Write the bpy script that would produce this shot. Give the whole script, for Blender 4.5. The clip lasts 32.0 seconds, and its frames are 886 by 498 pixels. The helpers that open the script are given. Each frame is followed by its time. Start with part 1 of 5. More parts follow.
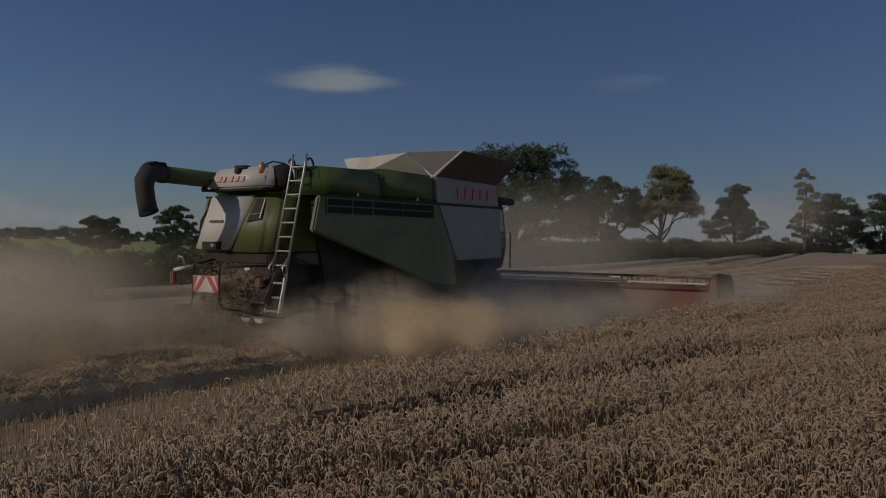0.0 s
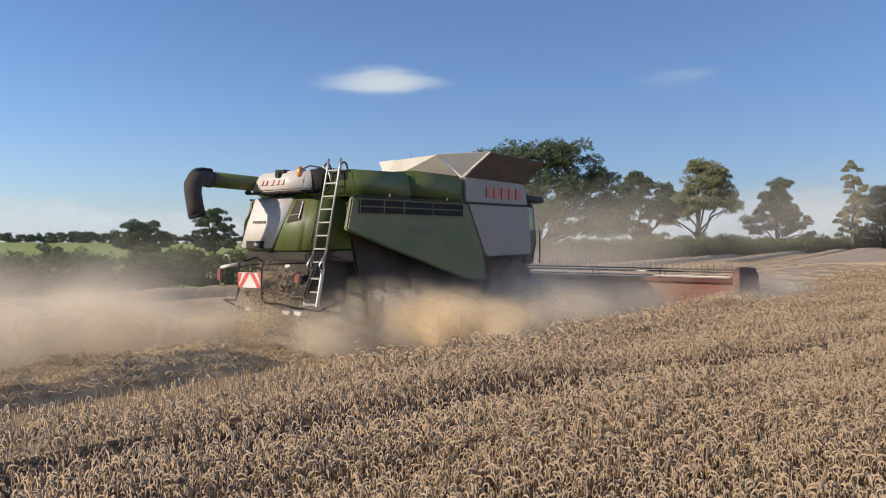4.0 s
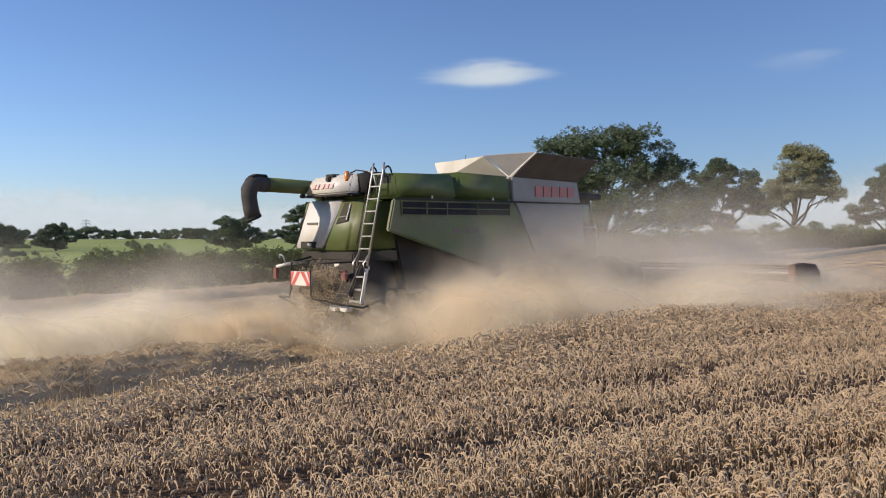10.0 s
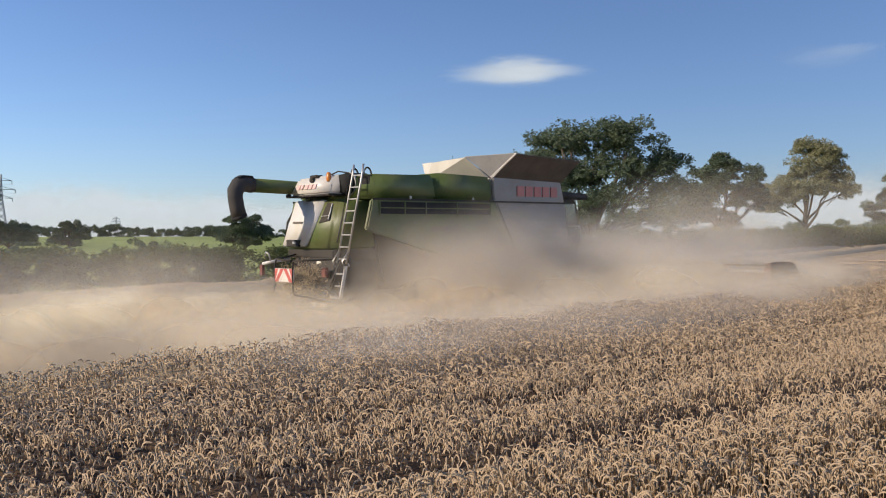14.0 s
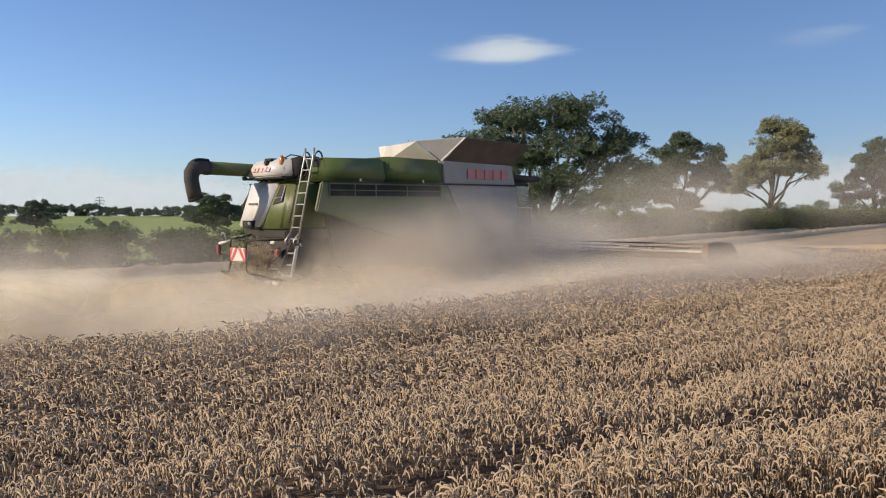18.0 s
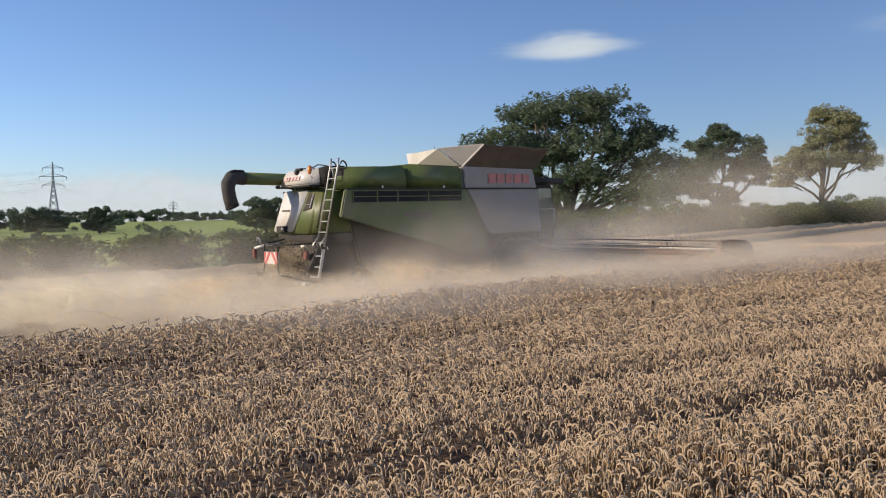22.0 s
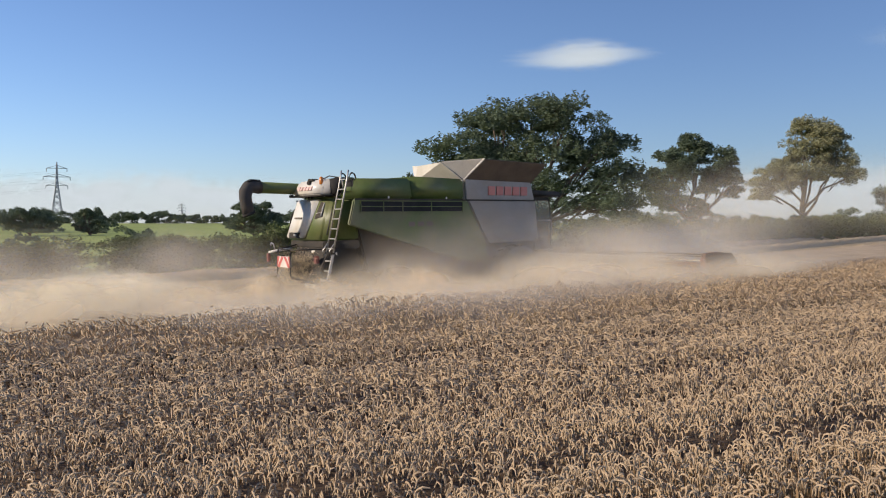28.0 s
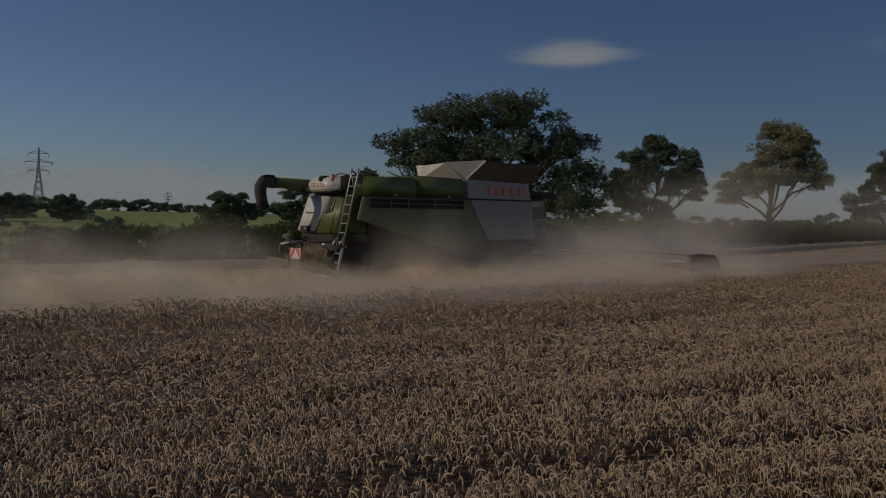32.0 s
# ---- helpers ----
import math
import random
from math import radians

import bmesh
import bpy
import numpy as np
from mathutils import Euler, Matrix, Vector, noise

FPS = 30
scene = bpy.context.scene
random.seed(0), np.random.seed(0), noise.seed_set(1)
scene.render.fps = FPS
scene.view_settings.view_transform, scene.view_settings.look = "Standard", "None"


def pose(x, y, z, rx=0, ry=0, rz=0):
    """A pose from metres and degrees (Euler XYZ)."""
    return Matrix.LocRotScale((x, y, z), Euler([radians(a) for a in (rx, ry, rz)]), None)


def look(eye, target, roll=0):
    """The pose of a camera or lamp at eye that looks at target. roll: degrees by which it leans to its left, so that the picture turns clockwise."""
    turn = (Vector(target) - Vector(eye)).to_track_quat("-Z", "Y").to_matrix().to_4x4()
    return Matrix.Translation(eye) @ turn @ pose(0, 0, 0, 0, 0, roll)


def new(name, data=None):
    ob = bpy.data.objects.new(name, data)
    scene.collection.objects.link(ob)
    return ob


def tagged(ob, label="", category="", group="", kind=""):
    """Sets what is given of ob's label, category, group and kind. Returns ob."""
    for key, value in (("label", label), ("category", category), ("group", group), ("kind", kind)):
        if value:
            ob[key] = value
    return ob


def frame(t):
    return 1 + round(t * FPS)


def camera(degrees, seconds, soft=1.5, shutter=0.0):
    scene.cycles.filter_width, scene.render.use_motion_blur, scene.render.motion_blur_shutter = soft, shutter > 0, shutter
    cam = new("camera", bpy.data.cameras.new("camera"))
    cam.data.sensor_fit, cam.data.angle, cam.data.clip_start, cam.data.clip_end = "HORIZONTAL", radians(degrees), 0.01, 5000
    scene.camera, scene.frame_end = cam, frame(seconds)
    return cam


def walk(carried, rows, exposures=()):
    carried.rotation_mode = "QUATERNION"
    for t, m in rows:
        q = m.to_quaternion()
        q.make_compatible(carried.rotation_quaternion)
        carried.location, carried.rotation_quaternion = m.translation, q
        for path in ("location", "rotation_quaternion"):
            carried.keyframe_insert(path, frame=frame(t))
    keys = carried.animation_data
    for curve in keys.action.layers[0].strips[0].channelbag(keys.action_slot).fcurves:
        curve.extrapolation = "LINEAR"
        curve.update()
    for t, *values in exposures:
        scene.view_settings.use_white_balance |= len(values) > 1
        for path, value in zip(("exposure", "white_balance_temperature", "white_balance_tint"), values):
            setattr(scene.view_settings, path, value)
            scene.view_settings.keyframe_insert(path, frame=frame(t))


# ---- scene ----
cam = camera(56.0, 32.0, 1.1)
PATH = [
    (0, (-4.095, 6.66, 1.929), (-3.66, 8.612, 1.93), 1.2),
    (0.5, (-3.916, 6.81, 1.905), (-3.492, 8.765, 1.918), 1.1),
    (1, (-3.566, 7.066, 1.953), (-3.158, 9.023, 1.973), 1.1),
    (1.5, (-3.099, 7.263, 1.925), (-2.707, 9.224, 1.942), 1.1),
    (2, (-2.486, 7.529, 1.936), (-2.108, 9.493, 1.944), 0.9),
    (2.5, (-1.889, 7.805, 1.972), (-1.526, 9.772, 1.972), 0.8),
    (3, (-1.237, 8.005, 1.977), (-0.885, 9.974, 1.977), 0.7),
    (3.5, (-0.657, 8.269, 1.979), (-0.32, 10.24, 1.981), 0.7),
    (5.5, (1.601, 9.846, 2.326), (1.858, 11.83, 2.303), 0.0),
    (6, (2.233, 10.327, 2.339), (2.465, 12.313, 2.333), 0.1),
    (6.5, (2.829, 10.833, 2.353), (3.033, 12.823, 2.369), -0.0),
    (7, (3.432, 11.24, 2.322), (3.603, 13.232, 2.349), -0.1),
    (7.5, (4.023, 11.622, 2.296), (4.167, 13.616, 2.322), -0.1),
    (8, (4.653, 11.952, 2.3), (4.78, 13.948, 2.315), -0.3),
    (8.5, (5.307, 12.253, 2.312), (5.419, 14.25, 2.31), -0.2),
    (9, (5.874, 12.524, 2.326), (5.969, 14.521, 2.312), 0.1),
    (9.5, (6.464, 12.738, 2.346), (6.538, 14.736, 2.331), 0.1),
    (10, (7.065, 13.118, 2.325), (7.122, 15.118, 2.305), 0.1),
    (10.5, (7.612, 13.508, 2.364), (7.658, 15.507, 2.34), 0.1),
    (11, (8.205, 13.864, 2.364), (8.243, 15.864, 2.334), 0.4),
    (11.5, (8.943, 14.254, 2.354), (8.967, 16.254, 2.333), 0.6),
    (12, (9.642, 14.702, 2.337), (9.653, 16.702, 2.33), 1.0),
    (12.5, (10.237, 15.209, 2.32), (10.239, 17.209, 2.322), 1.2),
    (13, (10.939, 15.747, 2.312), (10.936, 17.747, 2.313), 1.0),
    (13.5, (11.668, 16.236, 2.313), (11.666, 18.236, 2.304), 0.4),
    (15.5, (14.053, 18.017, 2.35), (14.023, 20.016, 2.29), -0.1),
    (16, (14.729, 18.592, 2.353), (14.703, 20.591, 2.294), -0.3),
    (16.5, (15.206, 19.215, 2.424), (15.195, 21.214, 2.363), -0.6),
    (17, (15.78, 19.513, 2.479), (15.779, 21.512, 2.412), -0.3),
    (17.5, (16.417, 19.653, 2.452), (16.427, 21.652, 2.38), 0.1),
    (18, (17.024, 19.949, 2.491), (17.04, 21.948, 2.418), 0.3),
    (18.5, (17.671, 20.295, 2.512), (17.696, 22.294, 2.439), -0.0),
    (19, (18.312, 20.555, 2.544), (18.339, 22.554, 2.463), -0.3),
    (19.5, (18.924, 20.824, 2.563), (18.947, 22.822, 2.477), -0.5),
    (20, (19.59, 20.977, 2.553), (19.599, 22.975, 2.468), -0.9),
    (20.5, (20.27, 21.169, 2.576), (20.259, 23.167, 2.495), -1.0),
    (21, (20.832, 21.416, 2.653), (20.789, 23.414, 2.571), -0.8),
    (21.5, (21.524, 21.727, 2.625), (21.433, 23.724, 2.549), -1.0),
    (22, (22.06, 22.083, 2.603), (21.914, 24.076, 2.529), -0.7),
    (22.5, (22.603, 22.442, 2.672), (22.41, 24.432, 2.597), -0.2),
    (23, (23.189, 22.719, 2.712), (22.965, 24.705, 2.635), 0.3),
    (23.5, (23.696, 23.048, 2.693), (23.459, 25.032, 2.616), 0.6),
    (24, (24.171, 23.338, 2.692), (23.935, 25.323, 2.618), 0.5),
    (24.5, (24.702, 23.545, 2.715), (24.475, 25.531, 2.638), 0.3),
    (25, (25.173, 23.834, 2.684), (24.964, 25.822, 2.603), 0.1),
    (25.5, (25.633, 24.15, 2.693), (25.444, 26.139, 2.612), 0.0),
    (26, (26.144, 24.424, 2.68), (25.969, 26.415, 2.598), 0.2),
    (26.5, (26.58, 24.759, 2.649), (26.414, 26.75, 2.576), 0.3),
    (28.5, (28.269, 25.854, 2.862), (28.093, 27.845, 2.804), 0.2),
    (29, (28.728, 25.986, 2.861), (28.535, 27.976, 2.798), 0.2),
    (29.5, (29.144, 26.186, 2.866), (28.939, 28.175, 2.802), -0.0),
    (30, (29.523, 26.436, 2.922), (29.316, 28.424, 2.855), -0.1),
    (30.5, (29.927, 26.556, 2.925), (29.727, 28.544, 2.855), 0.3),
    (31, (30.314, 26.686, 2.953), (30.127, 28.676, 2.884), 0.8),
    (31.5, (30.672, 26.917, 2.964), (30.51, 28.909, 2.897), 1.4),
    (32, (31.037, 27.041, 3.0), (30.896, 29.035, 2.931), 1.7),
]
walk(cam, [(t, look(eye, target, roll)) for t, eye, target, roll in PATH],
     [(t, stops, 7200 if t < 11.5 else 7420, 16) for t, stops in ((0.0, -1.85), (0.3, -1.15), (0.6, -0.5), (0.9, -0.05), (1.1, 0.0), (11.0, 0.0), (15.0, 0.0), (31.1, 0.0), (31.4, -0.45), (31.6, -0.9), (31.8, -1.4), (32.0, -1.9))])

# ---- light ----
scene.cycles.transparent_max_bounces = 64
SUN_AZ, SUN_EL = -110.0, 22.0
world = bpy.data.worlds.new("sky")
scene.world = world
world.use_nodes = True
wn = world.node_tree
sky = wn.nodes.new("ShaderNodeTexSky")
sky.sky_type, sky.sun_disc = "NISHITA", False
sky.sun_elevation, sky.sun_rotation = radians(SUN_EL), radians(-SUN_AZ)
sky.air_density, sky.dust_density, sky.ozone_density = 1.0, 0.35, 7.5
wn.nodes["Background"].inputs["Strength"].default_value = 0.148
tone = wn.nodes.new("ShaderNodeMix")
tone.data_type, tone.blend_type = "RGBA", "MULTIPLY"
tone.inputs[0].default_value = 1.0
tone.inputs[7].default_value = (1.055, 0.975, 1.005, 1)
wn.links.new(sky.outputs[0], tone.inputs[6])
wn.links.new(tone.outputs[2], wn.nodes["Background"].inputs["Color"])
sun_data = bpy.data.lights.new("sun", "SUN")
sun_data.energy, sun_data.angle, sun_data.color = 4.9, radians(0.6), (1.0, 0.94, 0.85)
sun = new("sun", sun_data)
sun.matrix_world = look((math.sin(radians(SUN_AZ)) * math.cos(radians(SUN_EL)), math.cos(radians(SUN_AZ)) * math.cos(radians(SUN_EL)), math.sin(radians(SUN_EL))), (0, 0, 0))

# ---- plan: s runs along the rows of the crop, l to their left ----
HEAD = radians(44.19)
DX, DY = math.cos(HEAD), math.sin(HEAD)
EDGE, LANE, LANE_FAR, HEDGE = 13.35, 20.0, 26.4, 45.0


def at(s, l):
    return s * DX - l * DY, s * DY + l * DX


def sl(x, y):
    return x * DX + y * DY, -x * DY + y * DX


def step(a, b, v):
    v = min(1.0, max(0.0, (v - a) / (b - a)))
    return v * v * (3 - 2 * v)


def ground_z(x, y):
    s, l = sl(x, y)
    r = math.hypot(x - 20, y - 40)
    k = min(1.0, 140.0 / max(r, 1.0))
    px, py = 20 + (x - 20) * k, 40 + (y - 40) * k
    z = 0.0443 * px - 0.02236 * py + 0.0285 - 0.03
    z += 0.28 * step(8, 15, l) - 0.13 * step(22, 27, l) + 1.05 * step(25, 46, l)
    if l > 60:
        z += 0.014 * min(l - 60, 500)
    return z


def bend(s):
    """How far the rows swing to the left, farther up the field."""
    return 0.13 * max(0.0, s - 72.0) ** 2 / (max(0.0, s - 72.0) + 8.0)


# ---- materials ----
def ramp(nt, fac, stops):
    node = nt.nodes.new("ShaderNodeValToRGB")
    while len(node.color_ramp.elements) < len(stops):
        node.color_ramp.elements.new(0.5)
    for e, (p, c) in zip(node.color_ramp.elements, stops):
        e.position, e.color = p, (*c, 1)
    nt.links.new(fac, node.inputs[0])
    return node.outputs[0]


def noise_tex(nt, scale, detail=4.0, coord=None, rough=0.55, stretch=None):
    co = nt.nodes.new("ShaderNodeTexCoord") if coord is None else None
    src = co.outputs["Object"] if coord is None else coord
    if stretch:
        mp = nt.nodes.new("ShaderNodeMapping")
        mp.inputs["Scale"].default_value = stretch
        nt.links.new(src, mp.inputs[0])
        src = mp.outputs[0]
    n = nt.nodes.new("ShaderNodeTexNoise")
    n.inputs["Scale"].default_value, n.inputs["Detail"].default_value, n.inputs["Roughness"].default_value = scale, detail, rough
    nt.links.new(src, n.inputs["Vector"])
    return n.outputs["Fac"]


def mix(nt, a, b, fac, kind="MIX"):
    m = nt.nodes.new("ShaderNodeMix")
    m.data_type, m.blend_type = "RGBA", kind
    for sock, v in ((m.inputs[6], a), (m.inputs[7], b)):
        if isinstance(v, tuple):
            sock.default_value = (*v, 1)
        else:
            nt.links.new(v, sock)
    if isinstance(fac, float):
        m.inputs[0].default_value = fac
    else:
        nt.links.new(fac, m.inputs[0])
    return m.outputs[2]


def surface(name, dark, light, rough=0.6, metal=0.0, scale=6.0, fine=60.0, bump=0.2, spread=0.0, dust=None, translucent=0.0):
    """Two scales of variation between a dark and a light tone; spread: how far single pieces differ; dust: a tone that settles in patches."""
    m = bpy.data.materials.new(name)
    m.use_nodes = True
    nt = m.node_tree
    b = nt.nodes["Principled BSDF"]
    big, small = noise_tex(nt, scale), noise_tex(nt, fine, 6.0)
    add = nt.nodes.new("ShaderNodeMath")
    add.operation = "MULTIPLY_ADD"
    nt.links.new(small, add.inputs[0])
    add.inputs[1].default_value = 0.45
    nt.links.new(big, add.inputs[2])
    fac = add.outputs[0]
    if spread:
        geo = nt.nodes.new("ShaderNodeNewGeometry")
        obi = nt.nodes.new("ShaderNodeObjectInfo")
        for src in (geo.outputs["Random Per Island"], obi.outputs["Random"]):
            ad = nt.nodes.new("ShaderNodeMath")
            ad.operation = "MULTIPLY_ADD"
            nt.links.new(src, ad.inputs[0])
            ad.inputs[1].default_value = spread
            nt.links.new(fac, ad.inputs[2])
            fac = ad.outputs[0]
    col = ramp(nt, fac, [(0.35 + spread * 0.3, dark), (0.95 + spread * 1.4, light)])
    if dust:
        d = ramp(nt, noise_tex(nt, scale * 0.6, 5.0), [(0.42, (0, 0, 0)), (0.72, (0.8, 0.8, 0.8))])
        col = mix(nt, col, dust, d)
    nt.links.new(col, b.inputs["Base Color"])
    b.inputs["Roughness"].default_value, b.inputs["Metallic"].default_value = rough, metal
    if bump:
        bp = nt.nodes.new("ShaderNodeBump")
        bp.inputs["Strength"].default_value, bp.inputs["Distance"].default_value = bump, 0.02
        nt.links.new(small, bp.inputs["Height"])
        nt.links.new(bp.outputs[0], b.inputs["Normal"])
    if translucent:
        tr = nt.nodes.new("ShaderNodeBsdfTranslucent")
        nt.links.new(col, tr.inputs["Color"])
        ms = nt.nodes.new("ShaderNodeMixShader")
        ms.inputs[0].default_value = translucent
        nt.links.new(b.outputs[0], ms.inputs[1])
        nt.links.new(tr.outputs[0], ms.inputs[2])
        nt.links.new(ms.outputs[0], nt.nodes["Material Output"].inputs["Surface"])
    return m


M_SOIL = surface("stubble_soil", (0.20, 0.14, 0.08), (0.48, 0.36, 0.20), 0.95, scale=0.5, fine=9.0, bump=0.6)
M_PASTURE = surface("pasture", (0.18, 0.24, 0.04), (0.32, 0.38, 0.085), 0.9, scale=0.03, fine=0.6, bump=0.3)
M_CANOPY = surface("crop_canopy", (0.29, 0.205, 0.12), (0.54, 0.41, 0.265), 0.9, scale=0.7, fine=11.0, bump=1.0)
# dark brown that paints in the shade deep between the wheat stalks
M_UNDER = surface("crop_depth_shade", (0.06, 0.036, 0.019), (0.17, 0.105, 0.055), 0.95, scale=0.9, fine=14.0, bump=1.0)
M_EAR = surface("wheat_ear", (0.062, 0.038, 0.02), (0.49, 0.362, 0.23), 0.75, scale=0.35, fine=90.0, bump=0.4, spread=0.5, translucent=0.1)
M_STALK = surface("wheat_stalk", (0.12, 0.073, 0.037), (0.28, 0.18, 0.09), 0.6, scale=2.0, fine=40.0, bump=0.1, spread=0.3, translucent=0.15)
M_STRAW = surface("cut_straw", (0.33, 0.235, 0.125), (0.64, 0.50, 0.31), 0.6, scale=3.0, fine=30.0, bump=0.2, spread=0.3, translucent=0.1)
M_HEAP = surface("straw_heap", (0.32, 0.215, 0.11), (0.56, 0.42, 0.24), 0.8, scale=3.0, fine=26.0, bump=1.0)
M_GREEN = surface("green_paint", (0.052, 0.084, 0.018), (0.098, 0.138, 0.034), 0.5, scale=1.2, fine=14.0, bump=0.02, dust=(0.165, 0.145, 0.08))
M_WHITE = surface("pale_grey_paint", (0.52, 0.51, 0.48), (0.70, 0.69, 0.65), 0.35, scale=1.5, fine=14.0, bump=0.02, dust=(0.60, 0.54, 0.42))
# light grey paint, toned down for the side's shade and haze; dust in patches
M_GREY = surface("dusty_shaded_grey_paint", (0.19, 0.18, 0.165), (0.27, 0.258, 0.235), 0.45, scale=1.2, fine=14.0, bump=0.02, dust=(0.25, 0.205, 0.15))
M_BEIGE = surface("tank_lining", (0.50, 0.47, 0.40), (0.66, 0.62, 0.54), 0.5, scale=2.0, fine=20.0, bump=0.05)
M_DARK = surface("dark_chassis", (0.015, 0.014, 0.012), (0.042, 0.037, 0.03), 0.9, scale=2.0, fine=18.0, bump=0.1, dust=(0.065, 0.051, 0.036))
M_BLACK = surface("black_mesh", (0.008, 0.008, 0.008), (0.022, 0.021, 0.02), 0.95, scale=3.0, fine=30.0, bump=0.1)
M_CANVAS = surface("brown_flap", (0.075, 0.058, 0.042), (0.15, 0.12, 0.09), 0.7, scale=2.0, fine=20.0, bump=0.1)
M_RUBBER = surface("black_rubber", (0.02, 0.02, 0.021), (0.055, 0.053, 0.05), 0.85, scale=3.0, fine=40.0, bump=0.3, dust=(0.06, 0.046, 0.03))
M_STEEL = surface("galvanised_steel", (0.30, 0.29, 0.27), (0.50, 0.49, 0.46), 0.45, 0.7, scale=6.0, fine=50.0, bump=0.05)
M_RED = surface("red_paint", (0.135, 0.052, 0.042), (0.22, 0.09, 0.072), 0.75, scale=2.0, fine=20.0, bump=0.02, dust=(0.20, 0.145, 0.10))
M_SIGN_RED = surface("sign_red", (0.46, 0.08, 0.07), (0.58, 0.13, 0.11), 0.35, scale=6.0, fine=40.0, bump=0.0)
M_SIGN_WHITE = surface("sign_white", (0.56, 0.52, 0.46), (0.70, 0.66, 0.60), 0.35, scale=6.0, fine=40.0, bump=0.0)
M_FADED = surface("faded_mark", (0.55, 0.36, 0.32), (0.66, 0.46, 0.41), 0.45, scale=6.0, fine=40.0, bump=0.0)
M_RUST = surface("dusty_red_brown_paint", (0.075, 0.038, 0.03), (0.13, 0.07, 0.055), 0.8, scale=2.0, fine=20.0, bump=0.05, dust=(0.14, 0.10, 0.07))
M_BADGE = surface("faded_red_mark", (0.40, 0.13, 0.105), (0.50, 0.19, 0.155), 0.5, scale=3.0, fine=40.0, bump=0.0)
M_ORANGE = surface("orange_lens", (0.5, 0.16, 0.03), (0.62, 0.22, 0.04), 0.2, scale=8.0, fine=40.0, bump=0.0)
M_LENS = surface("red_lens", (0.14, 0.045, 0.035), (0.22, 0.075, 0.055), 0.6, scale=8.0, fine=40.0, bump=0.0)
M_BARK = surface("bark", (0.05, 0.04, 0.03), (0.16, 0.13, 0.10), 0.95, scale=1.5, fine=12.0, bump=0.8)
M_LEAF = surface("oak_leaf", (0.034, 0.052, 0.03), (0.108, 0.145, 0.085), 0.6, scale=0.25, fine=6.0, bump=0.2, spread=0.35, translucent=0.25)
M_LEAF_DRY = surface("ash_leaf", (0.10, 0.11, 0.055), (0.26, 0.26, 0.145), 0.6, scale=0.25, fine=6.0, bump=0.2, spread=0.35, translucent=0.25)
M_HEDGE = surface("hedge_leaf", (0.026, 0.038, 0.012), (0.10, 0.13, 0.036), 0.8, scale=0.2, fine=5.0, bump=0.2, spread=0.35, translucent=0.2)
M_PYLON = surface("pylon_steel", (0.22, 0.25, 0.28), (0.34, 0.37, 0.40), 0.6, 0.2, scale=0.2, fine=2.0, bump=0.0)


def glass(name, tint, rough):
    m = bpy.data.materials.new(name)
    m.use_nodes = True
    b = m.node_tree.nodes["Principled BSDF"]
    b.inputs["Base Color"].default_value = (*tint, 1)
    b.inputs["Transmission Weight"].default_value, b.inputs["Roughness"].default_value, b.inputs["IOR"].default_value = 0.92, rough, 1.45
    return m


M_GLASS = glass("tinted_glass", (0.55, 0.75, 0.70), 0.03)


def cloud_mat(name, thick, stretch):
    """Thin white cloud: soft patches of vapour on a thin layer, gone at its rim."""
    m = bpy.data.materials.new(name)
    m.use_nodes = True
    nt = m.node_tree
    nt.nodes.remove(nt.nodes["Principled BSDF"])
    co = nt.nodes.new("ShaderNodeTexCoord")
    gr = nt.nodes.new("ShaderNodeTexGradient")
    gr.gradient_type = "SPHERICAL"
    nt.links.new(co.outputs["Object"], gr.inputs[0])
    n = noise_tex(nt, 2.2, 6.0, co.outputs["Object"], 0.62, stretch)
    mu = nt.nodes.new("ShaderNodeMath")
    mu.operation = "MULTIPLY_ADD"
    nt.links.new(n, mu.inputs[0])
    mu.inputs[1].default_value = 2.0
    nt.links.new(gr.outputs["Fac"], mu.inputs[2])
    half = nt.nodes.new("ShaderNodeMath")
    half.operation = "MULTIPLY"
    nt.links.new(mu.outputs[0], half.inputs[0])
    half.inputs[1].default_value = 0.62
    low = nt.nodes.new("ShaderNodeMath")
    low.operation = "MULTIPLY"
    nt.links.new(ramp(nt, half.outputs[0], [(0.62, (0, 0, 0)), (1.0, (1, 1, 1))]), low.inputs[0])
    soft = ramp(nt, gr.outputs["Fac"], [(0.0, (0, 0, 0)), (0.55, (thick, thick, thick))])
    nt.links.new(soft, low.inputs[1])
    a = low.outputs[0]
    # a fixed glow takes the place of sunlight on the vapour
    em = nt.nodes.new("ShaderNodeEmission")
    em.inputs[0].default_value, em.inputs[1].default_value = (0.70, 0.86, 1.0, 1), 0.82
    tr = nt.nodes.new("ShaderNodeBsdfTransparent")
    ms = nt.nodes.new("ShaderNodeMixShader")
    nt.links.new(a, ms.inputs[0])
    nt.links.new(tr.outputs[0], ms.inputs[1])
    nt.links.new(em.outputs[0], ms.inputs[2])
    nt.links.new(ms.outputs[0], nt.nodes["Material Output"].inputs["Surface"])
    return m


M_CLOUD = cloud_mat("cloud_vapour", 0.38, (1.3, 1.0, 2.2))
M_STREAK = cloud_mat("cloud_streak_vapour", 0.20, (0.7, 1.0, 2.6))
M_WISP = cloud_mat("thin_cloud_vapour", 0.04, (1.0, 1.0, 1.0))
M_BANK = cloud_mat("cloud_bank_vapour", 0.40, (2.8, 1.0, 1.6))


